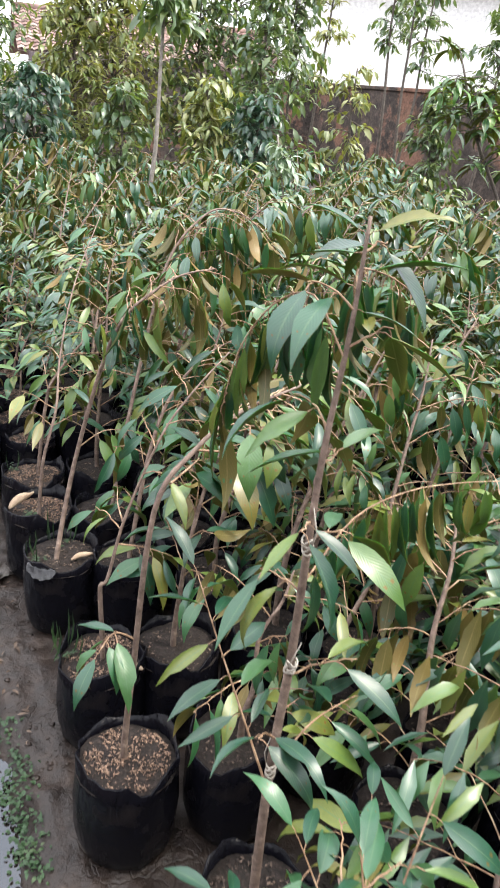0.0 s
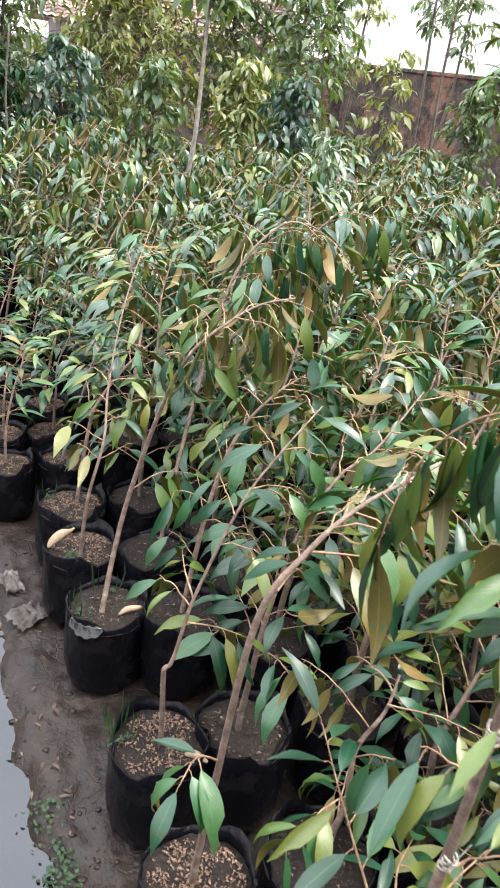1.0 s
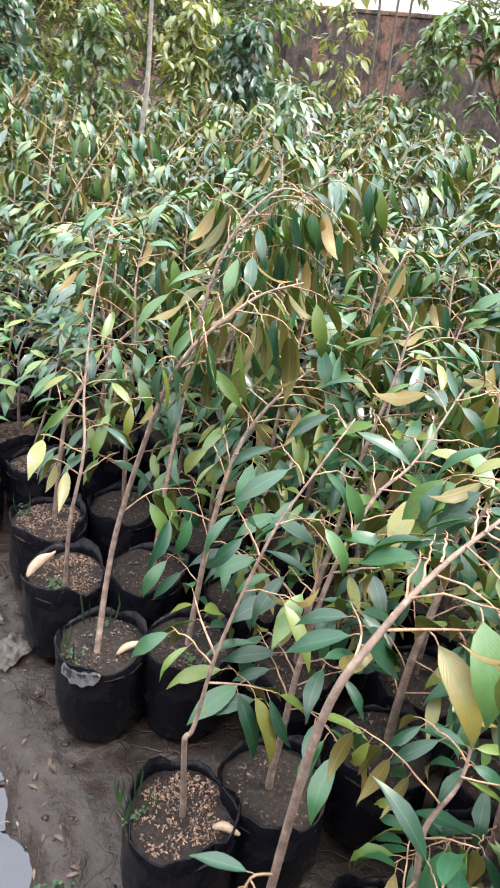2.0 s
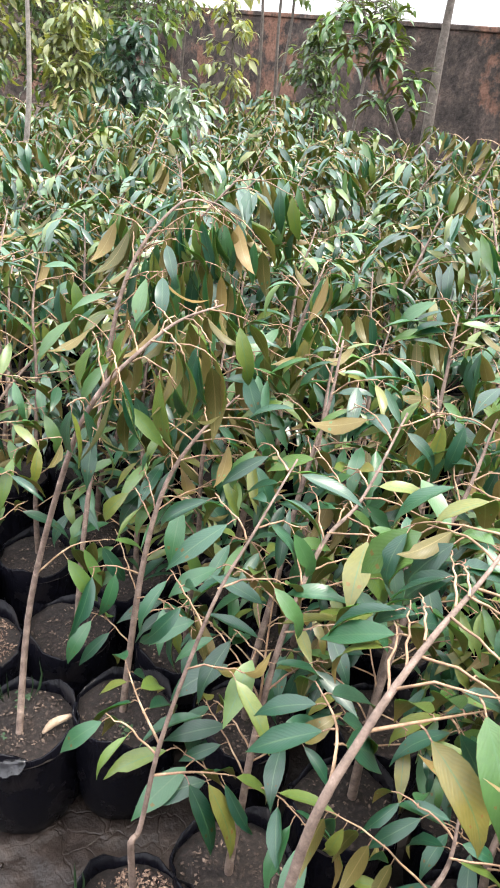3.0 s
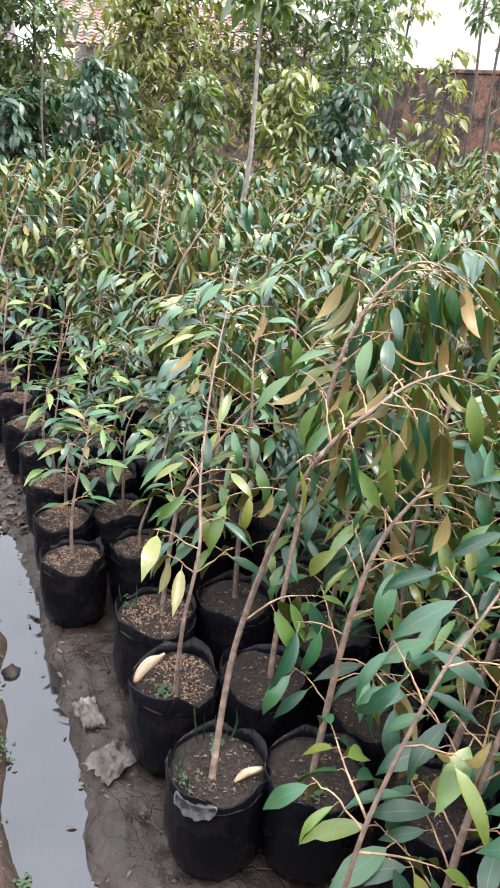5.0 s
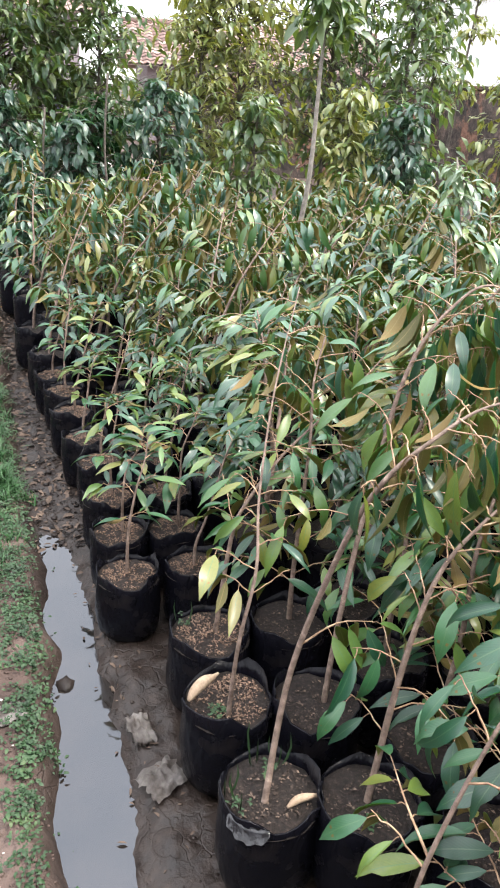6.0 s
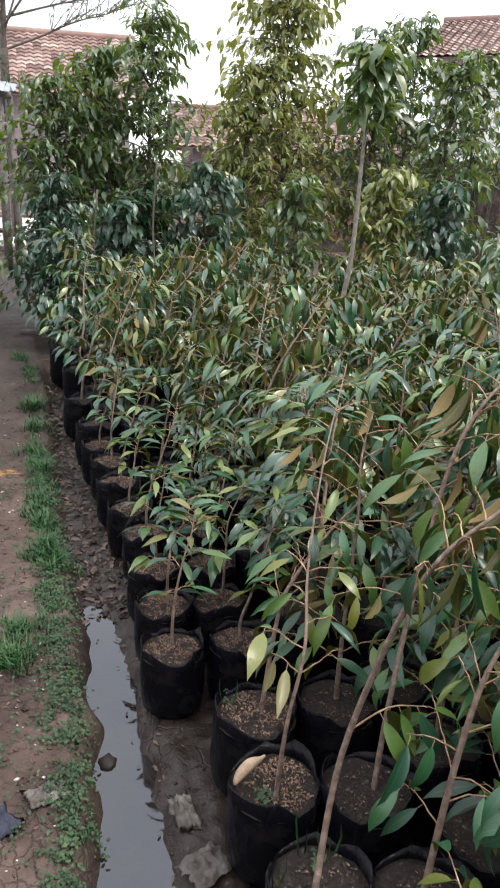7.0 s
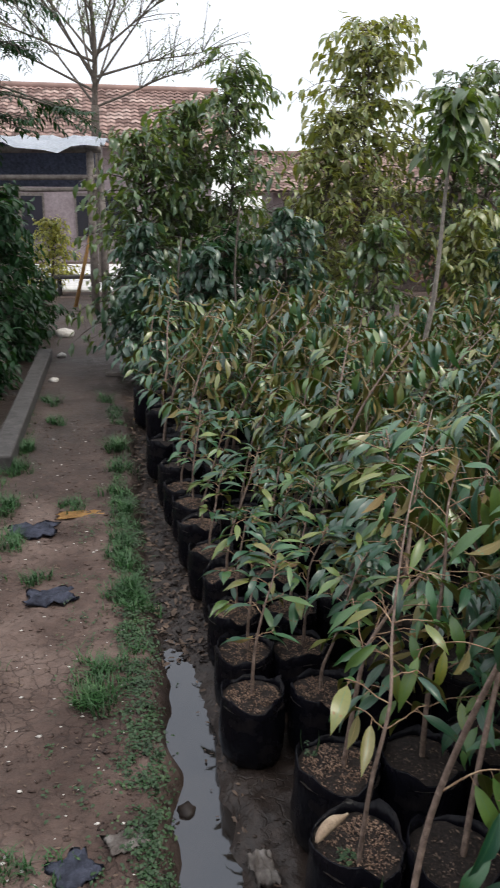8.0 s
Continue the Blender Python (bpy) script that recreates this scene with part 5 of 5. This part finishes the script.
r = random.Random(5)
tufts = []
for _ in range(170):
    y = r.uniform(3.1, 6.6)
    if noise.noise(Vector((y * 1.9, 3.3, 0))) < -0.05:
        continue
    tufts.append((shear(y) + r.gauss(0.025, 0.03), y, 12, 0.035, 0.03 + 0.03 * r.random()))
for cx, cy, n, high in ((-0.03, 3.64, 16, 0.085), (0.01, 3.54, 10, 0.07), (-0.105, 3.08, 12, 0.075), (-0.13, 2.92, 14, 0.08), (-0.06, 3.03, 5, 0.06), (-0.05, 3.87, 10, 0.08), (-0.08, 4.1, 10, 0.075), (-0.07, 4.5, 12, 0.08), (-0.13, 4.77, 9, 0.075), (-0.13, 5.14, 10, 0.08), (-0.165, 5.55, 16, 0.11), (-0.29, 6.85, 8, 0.08), (-0.42, 3.83, 8, 0.065), (-0.18, 2.28, 2, 0.04), (-0.285, 2.33, 7, 0.05), (-0.58, 4.16, 12, 0.07), (-0.68, 4.58, 18, 0.08), (-0.72, 5.2, 18, 0.09), (-0.74, 5.6, 14, 0.09), (-0.62, 6.2, 10, 0.08), (-0.72, 6.8, 10, 0.08), (-0.38, 4.62, 7, 0.06), (-0.32, 4.55, 4, 0.05)):
    for _ in range(n):
        tufts.append((cx + r.gauss(0, 0.03), cy + r.gauss(0, 0.05), 16, 0.03, high))
for _ in range(110):
    y = r.uniform(2.6, 6.6)
    tufts.append((shear(y) - 0.60 - 0.03 * (y - 4) + r.gauss(0, 0.07), y, 10, 0.05, 0.03 + 0.03 * r.random()))
grass("grass", tufts, "short green grass tufts along the ditch edge")


def weeds(name, count, label):
    r = random.Random(37)
    placed = []
    for _ in range(count):
        y = 0.9 + 3.9 * r.random() ** 1.2
        x = shear(y) + r.gauss(0.060, 0.034)
        if r.random() < 0.12:
            x = shear(y) + r.uniform(-0.22, 0.1)
        if y < 1.5:
            x = shear(y) + r.uniform(0.02, 0.30)
        if noise.noise(Vector((x * 16, y * 9, 6.0))) < -0.26:
            continue
        z = ground_at(x, y)[0]
        for _ in range(r.randrange(3, 7)):
            a = r.uniform(0, 6.28)
            at = (x + r.gauss(0, 0.010), y + r.gauss(0, 0.010), z + r.uniform(0.001, 0.020))
            placed.append((1, leaf_pose(at, (math.cos(a), math.sin(a), r.uniform(-0.2, 0.5)), (r.uniform(-0.4, 0.4), r.uniform(-0.4, 0.4), 1), r.uniform(0.008, 0.017), 1.9)))
    me = foliage_mesh(name, SPARSE, placed, (weed_green, weed_green))
    tagged(new(name, me), label, "weeds", kind="stuff")


weeds("weeds", 3000, "small round-leaved weeds on the ditch bank")


# ---- litter on the ground ----
def crumpled(name, x, y, sx, sy, material, label, category, seed, lift=0.012, turn=0, rough=0.012):
    r = random.Random(seed)
    bm = bmesh.new()
    n = 12
    ph = r.uniform(0, 50)
    rows = []
    for j in range(n + 1):
        row = []
        for i in range(n + 1):
            a, b = i / n - 0.5, j / n - 0.5
            rim = 1.0 + 0.35 * noise.noise(Vector((a * 5 + ph, b * 5, 2.0)))
            row.append(bm.verts.new((a * sx * rim, b * sy * rim, lift * (1 - 3.4 * max(a * a, b * b)) + rough * noise.noise(Vector((a * 7, b * 7, ph))))))
        rows.append(row)
    for a, b in zip(rows, rows[1:]):
        for i in range(n):
            bm.faces.new((a[i], a[i + 1], b[i + 1], b[i]))
    bmesh.ops.solidify(bm, geom=bm.faces[:], thickness=0.003)
    return solo(name, bm, material, label, category, pose(x, y, ground_at(x, y)[0] + 0.006, 0, 0, turn))


crumpled("plastic_scrap", 0.325, 2.29, 0.06, 0.10, litter_film, "muddy crumpled plastic scrap on the ditch bank", "litter", 1, 0.02, 10, 0.02)
crumpled("plastic_scrap", 0.355, 2.13, 0.10, 0.09, litter_film, "muddy crumpled plastic scrap beside a bag", "litter", 2, 0.02, 30, 0.02)
crumpled("rag", -0.12, 2.30, 0.10, 0.10, rag_shade_dark, "dark torn rag lying on the path", "rag", 3, 0.008, 30)
crumpled("rag", -0.34, 3.64, 0.19, 0.12, rag_shade_dark, "dark blue rag trodden into the path", "rag", 4, 0.012, 5, 0.026)
crumpled("rag", -0.51, 4.31, 0.22, 0.16, rag_shade_dark, "dark rag half buried in the path", "rag", 5, 0.008, -10, 0.024)
crumpled("sack_scrap", -0.29, 4.50, 0.24, 0.10, yellow_stain, "yellow-brown sack scrap on the path", "litter", 6, 0.004, 4, 0.006)
crumpled("plastic_scrap", 0.0, 2.36, 0.10, 0.07, litter_film, "pale torn plastic scrap at the path edge", "litter", 7, 0.006, 20, 0.012)


def stone(x, y, size, label, material=None, seed=1, z=None):
    bm = bmesh.new()
    bmesh.ops.create_icosphere(bm, subdivisions=2, radius=size)
    for v in bm.verts:
        v.co *= 1 + 0.35 * noise.noise(v.co * (1.4 / size) + Vector((seed * 5.1, 0, 0)))
        v.co.z *= 0.6
    solo("stone", bm, material or rock, label, "stone", pose(x, y, (ground_at(x, y)[0] if z is None else z) + size * 0.25, 0, 0, seed * 40))


stone(0.15, 2.54, 0.028, "dark wet stone lying in the ditch water", wet_stone, 2, -0.008)
stone(-0.97, 10.1, 0.11, "pale stone at the end of the edging plank", None, 3)
stone(-0.86, 8.75, 0.05, "pale stone beside the path", None, 4)
stone(-0.80, 7.6, 0.045, "pale stone beside the path", None, 5)

# timber strip across the path, and a twig
bm = bmesh.new()
box(bm, (0.40, 0.05, 0.03), None, 0.005)
solo("timber_strip", bm, timber, "weathered timber strip lying across the path", "timber", pose(-0.16, 7.75, 0.105, 0, 0, -5), False)

# pods and dry sticks on the soil of two bags
bm = bmesh.new()
tube(bm, curve_through([(0, 0, 0), (0.02, 0.004, 0.004), (0.045, 0.004, 0.006), (0.065, 0.0, 0.003), (0.078, -0.004, 0.006)], 3), [0.003, 0.006, 0.008, 0.0095, 0.0105, 0.0108, 0.0105, 0.0095, 0.008, 0.006, 0.004, 0.003, 0.002], 9)
solo("dry_pod", bm, pod_skin, "pale dry spindle-shaped pod lying on bag soil", "pod", pose(0.412, 2.125, BASE_Z + BAG_H + 0.004, 0, -8, 35) @ Matrix.Scale(1.25, 4))
for x, y, z, L, t, lab in ((0.545, 1.815, 0.010, 0.07, 10, "dry pale husk lying on bag soil"), (0.585, 1.36, 0.008, 0.05, -40, "dry curled leaf lying on bag soil")):
    bm = bmesh.new()
    tube(bm, curve_through([(0, 0, 0), (L * 0.4, 0.004, 0.006), (L, 0, 0.002)], 4), [0.003, 0.005, 0.007, 0.008, 0.0085, 0.008, 0.007, 0.005, 0.003], 7)
    solo("dry_husk", bm, pod_skin, lab, "husk", pose(x, y, BASE_Z + SOIL_Z + z - 0.002, 0, 0, t))


def litter(name, count, label, material, area, size, seed, wet=False):
    """Fallen leaves and crumbs, joined."""
    r = random.Random(seed)
    placed = []
    for _ in range(count):
        u0, u1, y0, y1 = area
        y = r.uniform(y0, y1)
        x = shear(y) + r.uniform(u0, u1)
        a = r.uniform(0, 6.28)
        z = max(0.001 if y < 3.5 else -1.0, ground_at(x, y)[0]) + 0.004
        placed.append((r.randrange(3), leaf_pose((x, y, z), (math.cos(a), math.sin(a), r.uniform(0.0, 0.25)), (r.uniform(-0.6, 0.6), r.uniform(-0.6, 0.6), 1), size * r.uniform(0.5, 1.3), 1.3)))
    tagged(new(name, foliage_mesh(name, SPARSE, placed, (material, material))), label, "litter", kind="stuff")


litter("leaf_litter", 900, "brown fallen leaves trodden into ditch mud", dry_leaf, (0.10, 0.40, 3.2, 7.0), 0.04, 1)
litter("leaf_litter", 100, "brown fallen leaves at the water's edge", dry_leaf, (0.235, 0.38, 1.4, 3.2), 0.022, 2)
litter("soil_crumbs", 1500, "small clods and straw bits on the path", dry_leaf, (-0.75, 0.05, 1.9, 7.5), 0.016, 3)
litter("dead_leaf_pile", 160, "heap of dry yellow-brown leaves at the ditch head", yellow_stain, (0.18, 0.42, 6.4, 7.0), 0.08, 4)


# ---- clods on the ditch bank ----
def clods(name, count, label, u0=0.20, u1=0.42, top=0.012, wet=0.8, material=None, y0=1.3, far=5.0):
    r = random.Random(53)
    bm = bmesh.new()
    bmesh.ops.create_icosphere(bm, subdivisions=1, radius=1.0)
    bm.verts.ensure_lookup_table()
    base = [v.co.copy() for v in bm.verts]
    shapes = [[c * (1 + r.uniform(-0.35, 0.35)) for c in base] for _ in range(12)]
    tris = [[v.index for v in f.verts] for f in bm.faces]
    bm.free()
    V, F = [], []
    for _ in range(count):
        y = y0 + far * r.random() ** 1.5
        x = shear(y) + r.uniform(u0, u1)
        s = 0.0025 + top * r.random() ** 2.5
        z = ground_at(x, y)[0] + 0.1 * s
        turn = Euler((r.uniform(0, 6), r.uniform(0, 6), r.uniform(0, 6))).to_matrix()
        n = len(V)
        for c in shapes[r.randrange(12)]:
            p = turn @ c
            V.append((x + s * p.x * 1.2, y + s * p.y, z + s * p.z * 0.32))
        F += [[n + i for i in t] for t in tris]
    me = bpy.data.meshes.new(name)
    me.from_pydata(V, [], F)
    me.materials.append(material or clay)
    me.polygons.foreach_set("use_smooth", [True] * len(F))
    at = me.attributes.new("wet_shade", "FLOAT", "POINT")
    at.data.foreach_set("value", [wet] * len(V))
    tagged(new(name, me), label, "mud", kind="stuff")


clods("mud_clods", 350, "dark lumps of mud on the ditch bank", 0.22, 0.42, 0.006, 0.9)
clods("peat_lumps", 1300, "black wet lumps of peat along the ditch", 0.10, 0.38, 0.011, 0.9, wet_stone, 3.2, 3.4)
clods("path_crumbs", 2800, "small dry earth crumbs on the path", -0.75, 0.08, 0.008, 0.0)
clods("path_grit", 420, "pale grit and small pebbles on the path", -0.80, 0.06, 0.005, 0.0, rock)

# ---- pale stakes among the young trees ----
for x, y, h in ((0.76, 7.1, 1.55), (0.30, 7.2, 1.3)):
    bm = bmesh.new()
    tube(bm, curve_through([(0, 0, 0), (0.02, 0, h * 0.3), (-0.01, 0.01, h * 0.65), (0.03, 0.01, h)], 4), [0.012 - 0.0004 * k for k in range(13)], 7)
    solo("bamboo_stake", bm, tree_bark, "pale grey bamboo stake among young trees", "stake", pose(x, y, 0.03))

# ---- what closes the place behind the camera ----
bm = bmesh.new()
box(bm, (16, 0.2, 3.4), Matrix.Translation((2.0, -3.2, 1.7)), 0.01)
solo("wall_south", bm, wall_old, "old stained masonry wall of a building", "wall", None, False, "structure")
bm = bmesh.new()
box(bm, (0.2, 7.6, 2.6), Matrix.Translation((-4.4, 0.7, 1.3)), 0.01)
solo("wall_west", bm, wall_old, "old stained masonry boundary wall", "wall", None, False, "structure")


# ---- seedling weeds and blades on bag soil, a folded film lip ----
def sprouts(x, y, count, seed, blades=0):
    r = random.Random(seed)
    placed = []
    for _ in range(count):
        a, d = r.uniform(0, 6.28), 0.025 * math.sqrt(r.random())
        cx, cy = x + d * math.cos(a), y + d * math.sin(a)
        for k in range(4):
            w = 1.57 * k + a
            placed.append((1, leaf_pose((cx, cy, BASE_Z + SOIL_Z + r.uniform(0.002, 0.012)), (math.cos(w), math.sin(w), 0.3), (0, 0, 1), r.uniform(0.006, 0.011), 2.0)))
    for _ in range(blades):
        a = r.uniform(0, 6.28)
        placed.append((2, leaf_pose((x + r.uniform(-0.03, 0.03), y + r.uniform(-0.03, 0.03), BASE_Z + SOIL_Z - 0.004), (0.35 * math.cos(a), 0.35 * math.sin(a), 1.0), (math.cos(a), math.sin(a), 0.1), r.uniform(0.06, 0.11), 0.18)))
    tagged(new("seedling_weeds", foliage_mesh("seedling_weeds", SPARSE, placed, (weed_green, weed_green))), "tiny green weeds sprouting on bag soil", "weeds", kind="stuff")


for x, y, n, s, bl in ((0.465, 2.09, 14, 1, 0), (0.455, 1.85, 6, 2, 4), (0.535, 1.92, 6, 3, 6), (0.70, 1.74, 7, 4, 0), (0.46, 1.44, 5, 5, 9), (0.46, 2.43, 5, 6, 2)):
    sprouts(x, y, n, s, bl)
